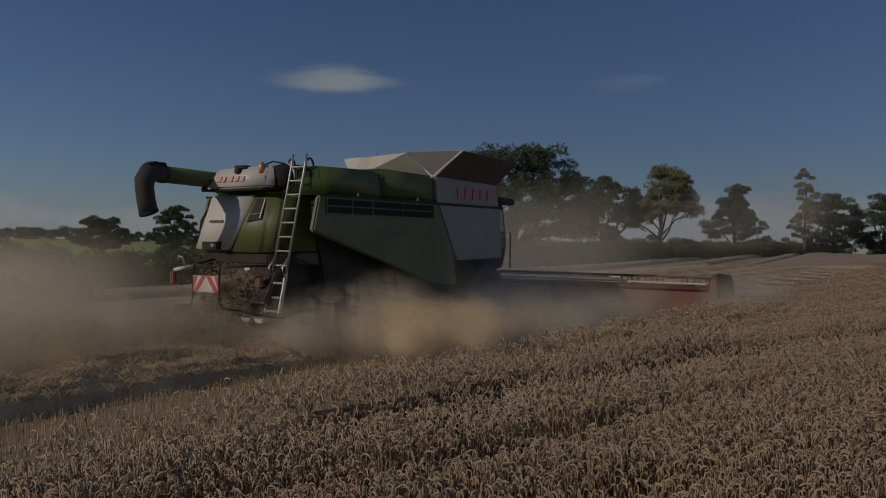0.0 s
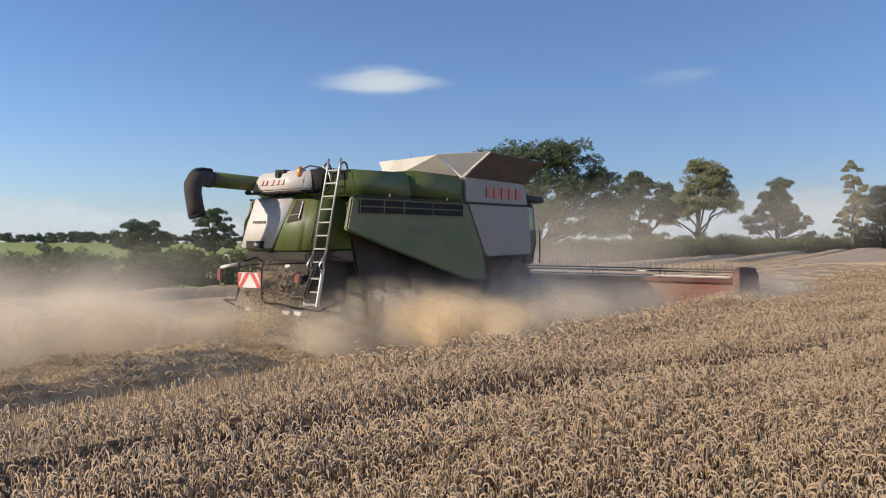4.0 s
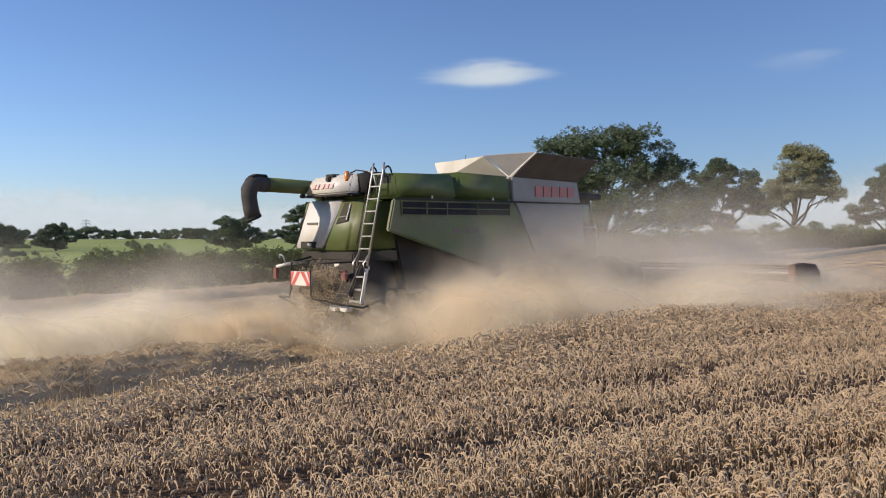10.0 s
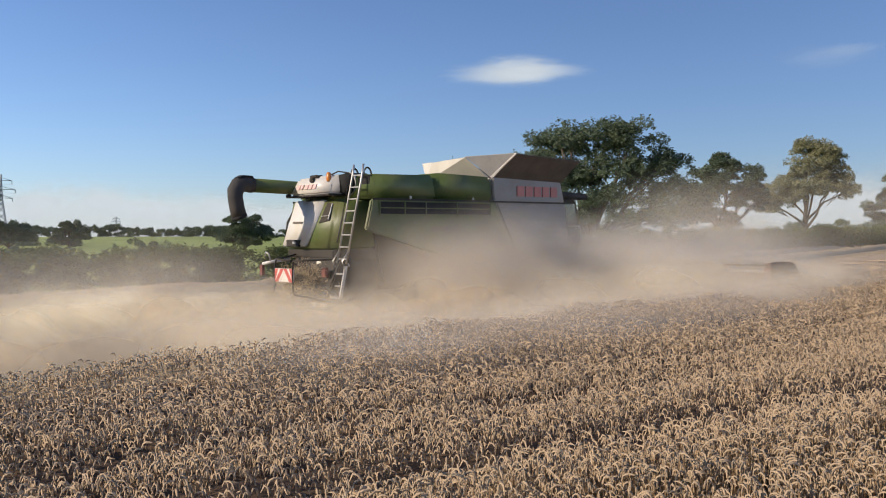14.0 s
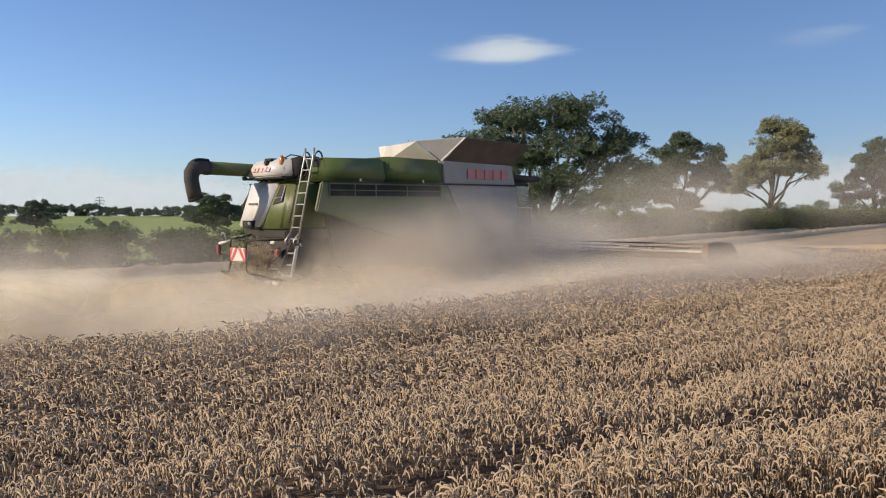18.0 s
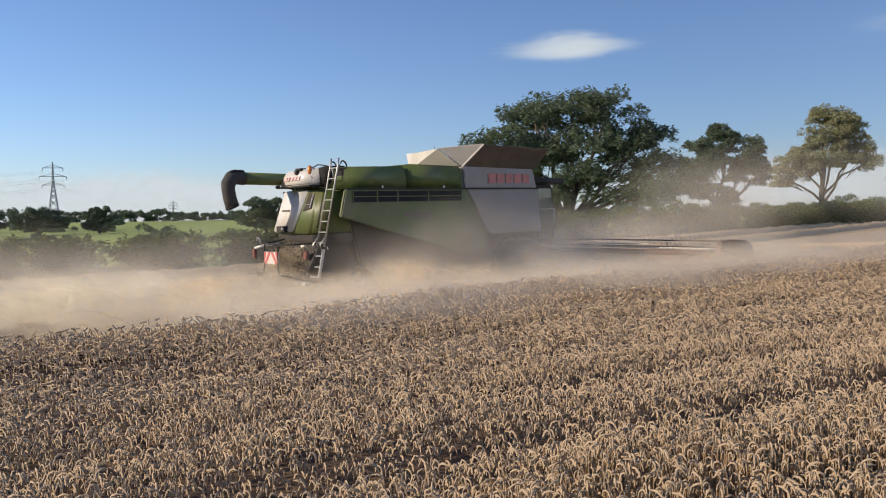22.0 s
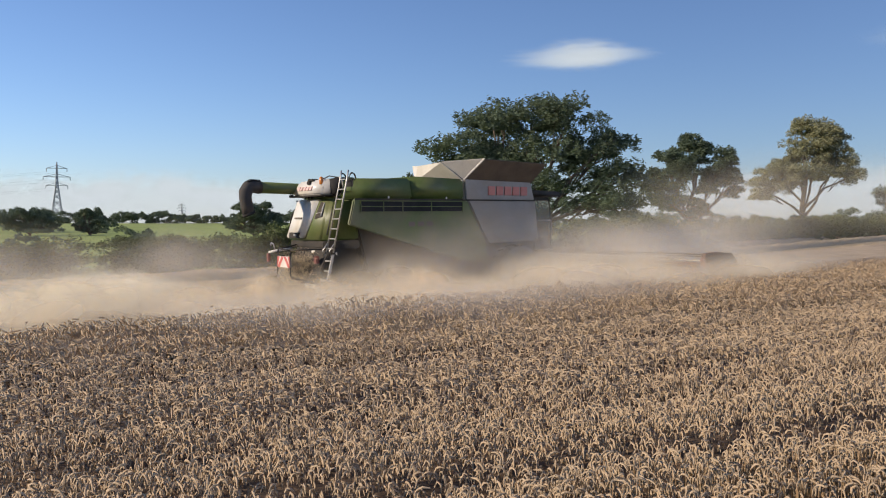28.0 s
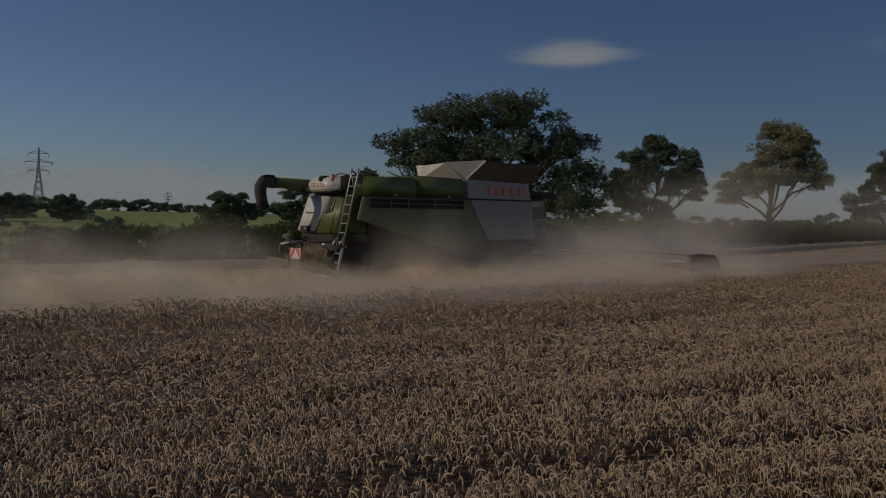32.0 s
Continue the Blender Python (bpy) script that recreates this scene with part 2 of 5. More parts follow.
def dust_mat(name, tone, amount, scale):
    """Airborne dust: scatters light both ways, thick in the heart of a puff and gone at its rim, torn by turbulence."""
    m = bpy.data.materials.new(name)
    m.use_nodes = True
    nt = m.node_tree
    nt.nodes.remove(nt.nodes["Principled BSDF"])
    co = nt.nodes.new("ShaderNodeTexCoord")
    gr = nt.nodes.new("ShaderNodeTexGradient")
    gr.gradient_type = "SPHERICAL"
    obi = nt.nodes.new("ShaderNodeObjectInfo")
    sh = nt.nodes.new("ShaderNodeVectorMath")
    sh.operation = "MULTIPLY_ADD"
    nt.links.new(obi.outputs["Random"], sh.inputs[0])
    sh.inputs[1].default_value = (37.0, 21.0, 11.0)
    nt.links.new(co.outputs["Object"], sh.inputs[2])
    nt.links.new(co.outputs["Object"], gr.inputs[0])
    n = noise_tex(nt, scale, 6.0, sh.outputs[0], 0.62)
    torn = nt.nodes.new("ShaderNodeMath")
    torn.operation = "MULTIPLY_ADD"
    nt.links.new(n, torn.inputs[0])
    torn.inputs[1].default_value = 1.5
    nt.links.new(gr.outputs["Fac"], torn.inputs[2])
    nn = ramp(nt, torn.outputs[0], [(0.62, (0, 0, 0)), (0.95, (0.3, 0.3, 0.3)), (1.0, (0.36, 0.36, 0.36))])
    more = nt.nodes.new("ShaderNodeMath")
    more.operation = "MULTIPLY"
    nt.links.new(ramp(nt, gr.outputs["Fac"], [(0.0, (0, 0, 0)), (0.35, (0.22, 0.22, 0.22)), (0.7, (0.75, 0.75, 0.75)), (1.0, (1, 1, 1))]), more.inputs[0])
    more.inputs[1].default_value = 3.0
    mu = nt.nodes.new("ShaderNodeMath")
    mu.operation = "MULTIPLY"
    nt.links.new(nn, mu.inputs[0])
    nt.links.new(more.outputs[0], mu.inputs[1])
    m2 = nt.nodes.new("ShaderNodeMath")
    m2.operation = "MULTIPLY"
    nt.links.new(mu.outputs[0], m2.inputs[0])
    m2.inputs[1].default_value = amount
    di, tl = nt.nodes.new("ShaderNodeBsdfDiffuse"), nt.nodes.new("ShaderNodeBsdfTranslucent")
    di.inputs[0].default_value = tl.inputs[0].default_value = (*tone, 1)
    both = nt.nodes.new("ShaderNodeMixShader")
    both.inputs[0].default_value = 0.5
    nt.links.new(di.outputs[0], both.inputs[1])
    nt.links.new(tl.outputs[0], both.inputs[2])
    tr = nt.nodes.new("ShaderNodeBsdfTransparent")
    ms = nt.nodes.new("ShaderNodeMixShader")
    nt.links.new(m2.outputs[0], ms.inputs[0])
    nt.links.new(tr.outputs[0], ms.inputs[1])
    nt.links.new(both.outputs[0], ms.inputs[2])
    nt.links.new(ms.outputs[0], nt.nodes["Material Output"].inputs["Surface"])
    return m


M_DUST = dust_mat("field_dust", (0.92, 0.85, 0.68), 0.74, 1.7)
M_CHAFF = dust_mat("thick_chaff_dust", (0.93, 0.77, 0.53), 0.8, 2.4)
M_HAZE = dust_mat("thin_dust_haze", (0.88, 0.80, 0.68), 0.14, 1.4)
M_VEIL = dust_mat("low_dust_veil", (0.87, 0.78, 0.62), 0.42, 1.2)


# ---- mesh tools ----
def mesh_ob(name, verts, faces, mats, smooth=False, mat_of=None):
    me = bpy.data.meshes.new(name)
    me.from_pydata(verts, [], faces)
    for m in mats if isinstance(mats, (list, tuple)) else [mats]:
        me.materials.append(m)
    if mat_of is not None:
        me.polygons.foreach_set("material_index", np.array(mat_of, dtype=np.int32))
    if smooth:
        me.polygons.foreach_set("use_smooth", np.ones(len(me.polygons), dtype=bool))
    me.update()
    return new(name, me)


def part(name, bm, material, parent, label="", smooth=False):
    bmesh.ops.recalc_face_normals(bm, faces=bm.faces)
    me = bpy.data.meshes.new(name)
    bm.to_mesh(me)
    bm.free()
    for m in material if isinstance(material, (list, tuple)) else [material]:
        me.materials.append(m)
    if smooth:
        me.polygons.foreach_set("use_smooth", np.ones(len(me.polygons), dtype=bool))
    ob = new(name, me)
    ob.parent = parent
    return tagged(ob, label)


def bevelled(bm, width, segments=2):
    if width:
        bmesh.ops.bevel(bm, geom=[e for e in bm.edges if e.calc_face_angle(0) > 0.35], offset=width, segments=segments, affect="EDGES", clamp_overlap=True)
    return bm


def box(lo, hi, bevel=0.01, bm=None):
    own = bm is None
    bm = bm or bmesh.new()
    m = Matrix.Translation([(a + b) / 2 for a, b in zip(lo, hi)]) @ Matrix.Diagonal([*(b - a for a, b in zip(lo, hi)), 1])
    bmesh.ops.create_cube(bm, size=1, matrix=m)
    return bevelled(bm, bevel) if own else bm


def hexa(pts, bevel=0.02):
    """A solid of eight corners: four below, then four above, both anticlockwise."""
    bm = bmesh.new()
    v = [bm.verts.new(p) for p in pts]
    for f in ((3, 2, 1, 0), (4, 5, 6, 7), (0, 1, 5, 4), (1, 2, 6, 5), (2, 3, 7, 6), (3, 0, 4, 7)):
        bm.faces.new([v[i] for i in f])
    bmesh.ops.recalc_face_normals(bm, faces=bm.faces)
    return bevelled(bm, bevel)


def prism(outline, axis, a, b, bevel=0.02):
    """An outline of two coordinates drawn out along an axis (0, 1 or 2) from a to b."""
    bm = bmesh.new()

    def point(p, d):
        q = list(p)
        q.insert(axis, d)
        return q
    lo, hi = [bm.verts.new(point(p, a)) for p in outline], [bm.verts.new(point(p, b)) for p in outline]
    n = len(outline)
    bm.faces.new(lo)
    bm.faces.new(hi[::-1])
    for i in range(n):
        bm.faces.new((lo[i], hi[i], hi[(i + 1) % n], lo[(i + 1) % n]))
    bmesh.ops.recalc_face_normals(bm, faces=bm.faces)
    return bevelled(bm, bevel)


def tube(points, radius, sides=8, bm=None, side=None):
    """A round bar along points; radius: one, or one a point."""
    bm = bm or bmesh.new()
    pts = [Vector(p) for p in points]
    rad = radius if isinstance(radius, (list, tuple)) else [radius] * len(pts)
    rings = []
    for i, p in enumerate(pts):
        d = (pts[min(i + 1, len(pts) - 1)] - pts[max(i - 1, 0)]).normalized()
        u = Vector(side) if side else d.cross(Vector((0, 0, 1)) if abs(d.z) < 0.95 else Vector((1, 0, 0))).normalized()
        w = d.cross(u)
        rings.append([bm.verts.new(p + rad[i] * (math.cos(a) * u + math.sin(a) * w)) for a in [2 * math.pi * k / sides for k in range(sides)]])
    for r0, r1 in zip(rings, rings[1:]):
        for k in range(sides):
            bm.faces.new((r0[k], r0[(k + 1) % sides], r1[(k + 1) % sides], r1[k]))
    bm.faces.new(rings[0][::-1])
    bm.faces.new(rings[-1])
    return bm


def disc(centre, axis, radius, depth, sides=32, bevel=0.0, bm=None):
    c, a = Vector(centre), Vector(axis).normalized()
    own = bm is None
    bm = tube([c - a * depth / 2, c + a * depth / 2], radius, sides, bm)
    return bevelled(bm, bevel) if own and bevel else bm


def thing(name, label, category, m=None, group="", kind=""):
    ob = new(name)
    ob.empty_display_size = 0.2
    if m is not None:
        ob.matrix_basis = m
    return tagged(ob, label, category, group, kind)


# ---- ground ----
def build_ground():
    ss = np.unique(np.r_[np.linspace(-900, -60, 14), np.linspace(-60, 150, 71), np.linspace(150, 2600, 28)])
    ls = np.unique(np.r_[np.linspace(-700, -40, 12), np.linspace(-40, 70, 45), np.linspace(70, 400, 23), np.linspace(400, 3200, 18)])
    verts, faces, mats = [], [], []
    for s in ss:
        for l in ls:
            x, y = at(s, l)
            verts.append((x, y, ground_z(x, y)))
    n = len(ls)
    for i in range(len(ss) - 1):
        for j in range(n - 1):
            faces.append((i * n + j, (i + 1) * n + j, (i + 1) * n + j + 1, i * n + j + 1))
            mats.append(1 if ls[j] >= HEDGE + 1 else 0)
    ob = mesh_ob("ground", verts, faces, [M_SOIL, M_PASTURE], True, mats)
    return tagged(ob, "bare straw-coloured stubble soil running out to green pasture", "ground", kind="structure")


build_ground()


# ---- standing crop ----
def canopy(name, label, s0, s1, l0, l1, h, cell, rough, mat=M_CANOPY, near=-1e9, far=1e9, swing=False, sunk=0.0):
    """A sheet of close-packed crop tops over a stretch of field, uneven, with a skirt down its sides."""
    ns, nl = max(2, int((s1 - s0) / cell)), max(2, int((l1 - l0) / cell))
    verts, faces = [], []
    for i in range(ns + 1):
        for j in range(nl + 1):
            s, l = s0 + (s1 - s0) * i / ns, l0 + (l1 - l0 + (bend(s0 + (s1 - s0) * i / ns) if swing else 0.0)) * j / nl
            x, y = at(s, l)
            rim = i in (0, ns) or j in (0, nl)
            z = ground_z(x, y) + (0.0 if rim else h + rough * (noise.noise((x * 2.1, y * 2.1, 0)) + noise.noise((x * 0.5, y * 0.5, 3))))
            verts.append((x, y, z))
    if sunk:
        xy = np.array(verts)
        verts = [(x, y, z - g) for (x, y, z), g in zip(verts, sunk * crop_gaps(xy[:, 0], xy[:, 1]))]
    n = nl + 1
    for i in range(ns):
        for j in range(nl):
            x, y, _ = verts[i * n + j]
            if near <= (y - 6.7 - 0.56 * (x + 4.1)) / 1.146 < far:
                faces.append((i * n + j, (i + 1) * n + j, (i + 1) * n + j + 1, i * n + j + 1))
    ob = mesh_ob(name, verts, faces, mat, True)
    return tagged(ob, label, "wheat", kind="stuff")


def gz(x, y):
    """ground_z for arrays."""
    s, l = x * DX + y * DY, -x * DY + y * DX
    k = np.minimum(1.0, 140.0 / np.maximum(np.hypot(x - 20, y - 40), 1.0))
    px, py = 20 + (x - 20) * k, 40 + (y - 40) * k

    def st(a, b):
        v = np.clip((l - a) / (b - a), 0, 1)
        return v * v * (3 - 2 * v)
    return 0.0443 * px - 0.02236 * py - 0.0015 + 0.28 * st(8, 15) - 0.13 * st(22, 27) + 1.05 * st(25, 46) + 0.014 * np.clip(l - 60, 0, 500)


def array_mesh(name, verts, tris, mats, mat_of=None, smooth=False):
    """One mesh from arrays of places and of triangles."""
    me = bpy.data.meshes.new(name)
    me.vertices.add(len(verts))
    me.vertices.foreach_set("co", np.asarray(verts, np.float32).ravel())
    me.loops.add(len(tris) * 3)
    me.polygons.add(len(tris))
    me.polygons.foreach_set("loop_start", np.arange(0, len(tris) * 3, 3, dtype=np.int32))
    me.polygons.foreach_set("vertices", np.asarray(tris, np.int32).ravel())
    for m in mats if isinstance(mats, (list, tuple)) else [mats]:
        me.materials.append(m)
    if mat_of is not None:
        me.polygons.foreach_set("material_index", np.asarray(mat_of, np.int32))
    if smooth:
        me.polygons.foreach_set("use_smooth", np.ones(len(tris), dtype=bool))
    me.update(calc_edges=True)
    return me


def stamped(template, tris, places, turns, sizes, stretch=None):
    """Copies of a small template at places, turned about z and sized, as one pair of arrays."""
    n, k = len(places), len(template)
    c, s = np.cos(turns)[:, None], np.sin(turns)[:, None]
    t = template[None] * np.asarray(sizes).reshape(n, 1, 1)
    if stretch is not None:
        t = t * np.stack([np.ones(n), np.ones(n), stretch], 1)[:, None]
    v = np.stack([c * t[..., 0] - s * t[..., 1], s * t[..., 0] + c * t[..., 1], t[..., 2]], -1) + places[:, None]
    f = tris[None] + (np.arange(n) * k)[:, None, None]
    return v.reshape(-1, 3), f.reshape(-1, 3)


def joined(pieces):
    vs, fs, ms, base = [], [], [], 0
    for v, f, m in pieces:
        vs.append(v)
        fs.append(f + base)
        ms.append(np.full(len(f), m) if np.isscalar(m) else m)
        base += len(v)
    return np.concatenate(vs), np.concatenate(fs), np.concatenate(ms)


def spine(points, radii, sides):
    """A tapering many-sided spindle along points, as arrays."""
    pts = np.array(points, float)
    verts, tris = [], []
    for i, p in enumerate(pts):
        d = pts[min(i + 1, len(pts) - 1)] - pts[max(i - 1, 0)]
        d /= np.linalg.norm(d)
        u = np.cross(d, (0, 1, 0.01))
        u /= np.linalg.norm(u)
        w = np.cross(d, u)
        for k in range(sides):
            a = 2 * math.pi * k / sides
            verts.append(p + radii[i] * (math.cos(a) * u + math.sin(a) * w))
    for i in range(len(pts) - 1):
        for k in range(sides):
            a, b = i * sides + k, i * sides + (k + 1) % sides
            tris += [(a, b, b + sides), (a, b + sides, a + sides)]
    return np.array(verts), np.array(tris)


def ear_template(droop, height, reach, kind):
    """A ripe stalk with a nodding ear: the neck bends over in a crook and the ear hangs down. droop: how far, in radians; kind: 2 near, 1 farther, 0 a bare ear far off, -1 a mere speck of one."""
    p, ear = np.array((0.010, 0, height - 0.03)), []
    for a, d in ((0.2, 0.034), (0.9, 0.020), (0.72 * droop, 0.026), (1.05 * droop, reach)):
        ear.append(p.copy())
        p = p + d * np.array([math.sin(a), 0, math.cos(a)])
    ear.append(p.copy())
    if kind == 2:
        sv = np.array([(0, -0.003, 0.40), (0, 0.003, 0.40), (0.010, 0.003, height - 0.03), (0.010, -0.003, height - 0.03)])
        ev, ef = spine(ear, [0.003, 0.0048, 0.0078, 0.0088, 0.004], 3)
        return joined([(sv, np.array([(0, 1, 2), (0, 2, 3)]), 0), (ev, ef, 1)])
    if kind == 1:
        ev, ef = spine([ear[0], ear[2], ear[3], ear[4]], [0.003, 0.0075, 0.0095, 0.004], 3)
        return ev, ef, np.ones(len(ef), int)
    if kind == 0:
        ev, ef = spine([ear[1], ear[3], ear[4]], [0.005, 0.0105, 0.004], 3)
    else:
        ev, ef = spine([(ear[1] + ear[2]) / 2, ear[4]], [0.011, 0.009], 3)
    return ev, ef, np.ones(len(ef), int)


SHAPES = ((2.9, 0.84, 0.052), (2.7, 0.85, 0.056), (2.95, 0.81, 0.050), (2.4, 0.85, 0.046), (2.85, 0.74, 0.056), (2.75, 0.80, 0.050), (2.9, 0.77, 0.052), (1.6, 0.86, 0.042), (2.8, 0.69, 0.054), (2.6, 0.72, 0.050))
EARS_NEAR, EARS_MID, EARS_FAR, EARS_SPECK = [[ear_template(d, h, r, kind) for d, h, r in SHAPES] for kind in (2, 1, 0, -1)]
PX0, PY0, PSL = -4.1, 6.7, 0.56
# thin lines along the drill rows: their way across the rows, half width, least and most strength
GAPS = ((12.3, 0.18, 0.1, 0.5), (13.95, 0.34, 0.65, 1.0), (15.55, 0.26, 0.4, 0.9), (16.65, 0.22, 0.3, 0.9), (17.5, 0.2, 0.1, 0.6), (18.6, 0.26, 0.3, 0.9), (19.6, 0.28, 0.3, 0.9), (21.4, 0.3, 0.2, 0.8), (23.0, 0.3, 0.2, 0.8))


def crop_gaps(x, y):
    """How far the crop has gone down: thin broken lines along the drill rows, and a few soft patches."""
    s, l = x * DX + y * DY, -x * DY + y * DX
    q, r = 0.96 * l + 0.28 * s, 0.96 * s - 0.28 * l
    q = q + 0.10 * np.sin(r * 0.45) + 0.07 * np.sin(r * 1.7 + 1.0)
    gap = np.zeros_like(q)
    for i, (q0, wide, least, most) in enumerate(GAPS):
        along = 0.45 + 0.6 * np.sin(r * 0.5 + i * 2.1) + 0.35 * np.sin(r * 1.9 + i)
        gap = np.maximum(gap, np.exp(-((q - q0) / wide) ** 2) * np.clip(along, least, most))
    patch = np.sin(x * 1.3 + 2.0 * np.sin(y * 0.8)) * np.sin(y * 1.1 + 1.5 * np.sin(x * 0.6))
    return np.maximum(gap, 0.35 * np.clip((patch - 0.72) / 0.28, 0, 1))


def sow(rng, n, d0, d1, p0, p1):
    """Plant places in a band beside the walk: p along it, d ahead of it."""
    p, d = rng.uniform(p0, p1, n), rng.uniform(d0, d1, n)
    k = math.hypot(1, PSL)
    x = PX0 + (p - PSL * d) / k
    y = PY0 + (p * PSL + d) / k
    return x, y


def plant(name, label, templates, bands, seed, fat=0.76):
    rng = np.random.default_rng(seed)
    pieces = []
    for per_m2, d0, d1, p0, p1 in bands:
        x, y = sow(rng, int(per_m2 * (d1 - d0) * (p1 - p0)), d0, d1, p0, p1)
        l = -x * DY + y * DX
        keep = l < EDGE - 0.05 + 0.12 * np.sin(x * 3.1) + rng.normal(0, 0.06, len(x))
        x, y = x[keep], y[keep]
        gap = crop_gaps(x, y)
        keep = rng.uniform(0, 1, len(x)) > gap * 0.85
        x, y, gap = x[keep], y[keep], gap[keep]
        which = rng.integers(0, len(templates), len(x))
        lift = 0.035 * np.sin(x * 0.9 + 1.7 * np.sin(y * 0.7)) + 0.025 * np.sin(x * 2.3 - y * 1.9) - 0.34 * gap
        for k, (tv, tf, tm) in enumerate(templates):
            sel = which == k
            n = int(sel.sum())
            pos = np.stack([x[sel], y[sel], gz(x[sel], y[sel])], 1)
            turn = rng.normal(0.3, 1.5, n)
            tall = rng.normal(1.0, 0.05, n) + lift[sel]
            # the ear keeps its size, and the stalk takes up the height
            shift = np.zeros_like(tv)
            shift[:, 2] = tv[:, 2].max()
            v, f = stamped(tv - shift, tf, pos, turn, rng.uniform(0.9, 1.25, n) * fat)
            v = v.reshape(n, len(tv), 3)
            v[:, :, 2] += (shift[0, 2] * tall)[:, None]
            pieces.append((v.reshape(-1, 3), f, np.tile(tm, n)))
    v, f, m = joined(pieces)
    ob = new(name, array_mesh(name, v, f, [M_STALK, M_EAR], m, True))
    return tagged(ob, label, "wheat", kind="stuff")


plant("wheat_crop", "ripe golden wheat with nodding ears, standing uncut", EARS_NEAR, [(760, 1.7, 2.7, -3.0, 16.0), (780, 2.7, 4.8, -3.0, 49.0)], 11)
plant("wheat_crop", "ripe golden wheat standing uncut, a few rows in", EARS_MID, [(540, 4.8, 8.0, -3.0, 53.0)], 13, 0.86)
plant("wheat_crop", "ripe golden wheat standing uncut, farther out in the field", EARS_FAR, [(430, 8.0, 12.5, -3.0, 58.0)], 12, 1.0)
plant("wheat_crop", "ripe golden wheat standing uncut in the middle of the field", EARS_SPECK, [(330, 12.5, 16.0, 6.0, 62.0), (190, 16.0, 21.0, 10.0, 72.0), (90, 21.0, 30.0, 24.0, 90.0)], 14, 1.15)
# a dark sheet under the ears stands in for shade and hides stalk feet
canopy("wheat_shade_sheet", "brown sheet below the wheat ears, coloured dark for the shade among the stalks", -6, 75, -14, EDGE, 0.56, 0.22, 0.05, M_UNDER, far=13.5, sunk=0.3)
canopy("wheat_crop", "close-packed ripe wheat tops in the middle of the field", -6, 75, -14, EDGE, 0.70, 0.3, 0.035, M_CANOPY, near=13.0)
canopy("wheat_crop", "ripe golden wheat field reaching to the skyline", 75, 230, -60, EDGE, 0.76, 1.2, 0.04)
canopy("wheat_crop", "ripe golden wheat field beside the walked strip", -6, 75, -60, -14, 0.70, 1.5, 0.05)

CUT_FROM, ROW_DEEP = 23.2, 1.4
CUT_ROWS = 31
canopy("wheat_crop", "ripe golden wheat still standing ahead of the harvester", CUT_FROM + CUT_ROWS * ROW_DEEP, 230, EDGE + 0.1, LANE_FAR, 0.76, 0.9, 0.03, swing=True)


def slope_pose(s, l, lift=0.0):
    """A pose on the ground at s, l, facing along the rows, leaning with the slope."""
    x, y = at(s, l)
    z = ground_z(x, y)
    f = [b - a for a, b in zip((*at(s - 1, l), ground_z(*at(s - 1, l))), (*at(s + 1, l), ground_z(*at(s + 1, l))))]
    pitch = math.atan2(f[2], 2.0)
    return Matrix.Translation((x, y, z + lift)) @ Euler((0, -pitch, HEAD)).to_matrix().to_4x4()


def row_mesh(seed):
    """A strip of standing wheat as deep as one bite of the reel and as wide as the header; its origin is on the ground at its middle."""
    rng = np.random.default_rng(seed)
    half = (LANE_FAR - EDGE) / 2 - 0.08
    nx, ny = 4, 24
    gx, gy = np.meshgrid(np.linspace(-ROW_DEEP / 2, ROW_DEEP / 2, nx), np.linspace(-half, half, ny), indexing="ij")
    top = 0.76 + 0.025 * rng.normal(0, 1, gx.shape)
    v = [np.stack([gx.ravel(), gy.ravel(), top.ravel()], 1), np.stack([gx.ravel(), gy.ravel(), 0 * top.ravel()], 1)]
    f = []
    for i in range(nx - 1):
        for j in range(ny - 1):
            a, b, c, d = i * ny + j, (i + 1) * ny + j, (i + 1) * ny + j + 1, i * ny + j + 1
            f += [(a, b, c), (a, c, d)]
    n = nx * ny
    ring = [i * ny for i in range(nx)] + [(nx - 1) * ny + j for j in range(1, ny)] + [i * ny + ny - 1 for i in range(nx - 2, -1, -1)] + [j for j in range(ny - 2, 0, -1)]
    for a, b in zip(ring, ring[1:] + ring[:1]):
        f += [(a, a + n, b + n), (a, b + n, b)]
    pieces = [(np.concatenate(v), np.array(f), 2)]
    for k, (tv, tf, tm) in enumerate(EARS_FAR):
        m = 40
        pos = np.stack([rng.uniform(-ROW_DEEP / 2, ROW_DEEP / 2, m), rng.uniform(-half, half, m), np.zeros(m)], 1)
        sv, sf = stamped(tv, tf, pos, rng.normal(0, 1.2, m), rng.normal(1.0, 0.05, m))
        pieces.append((sv, sf, np.tile(tm, m)))
    v, f, m = joined(pieces)
    return array_mesh("wheat_strip", v, f, [M_STALK, M_EAR, M_CANOPY], m)


ROW_MESHES = [row_mesh(40 + i) for i in range(3)]
crop_strips = []
for i in range(CUT_ROWS):
    strip = new("wheat_strip", ROW_MESHES[i % 3])
    strip.matrix_basis = slope_pose(CUT_FROM + (i + 0.5) * ROW_DEEP, (EDGE + LANE_FAR) / 2)
    tagged(strip, "strip of ripe standing wheat in the harvester's way", "wheat", "wheat before the header")
    crop_strips.append(strip)


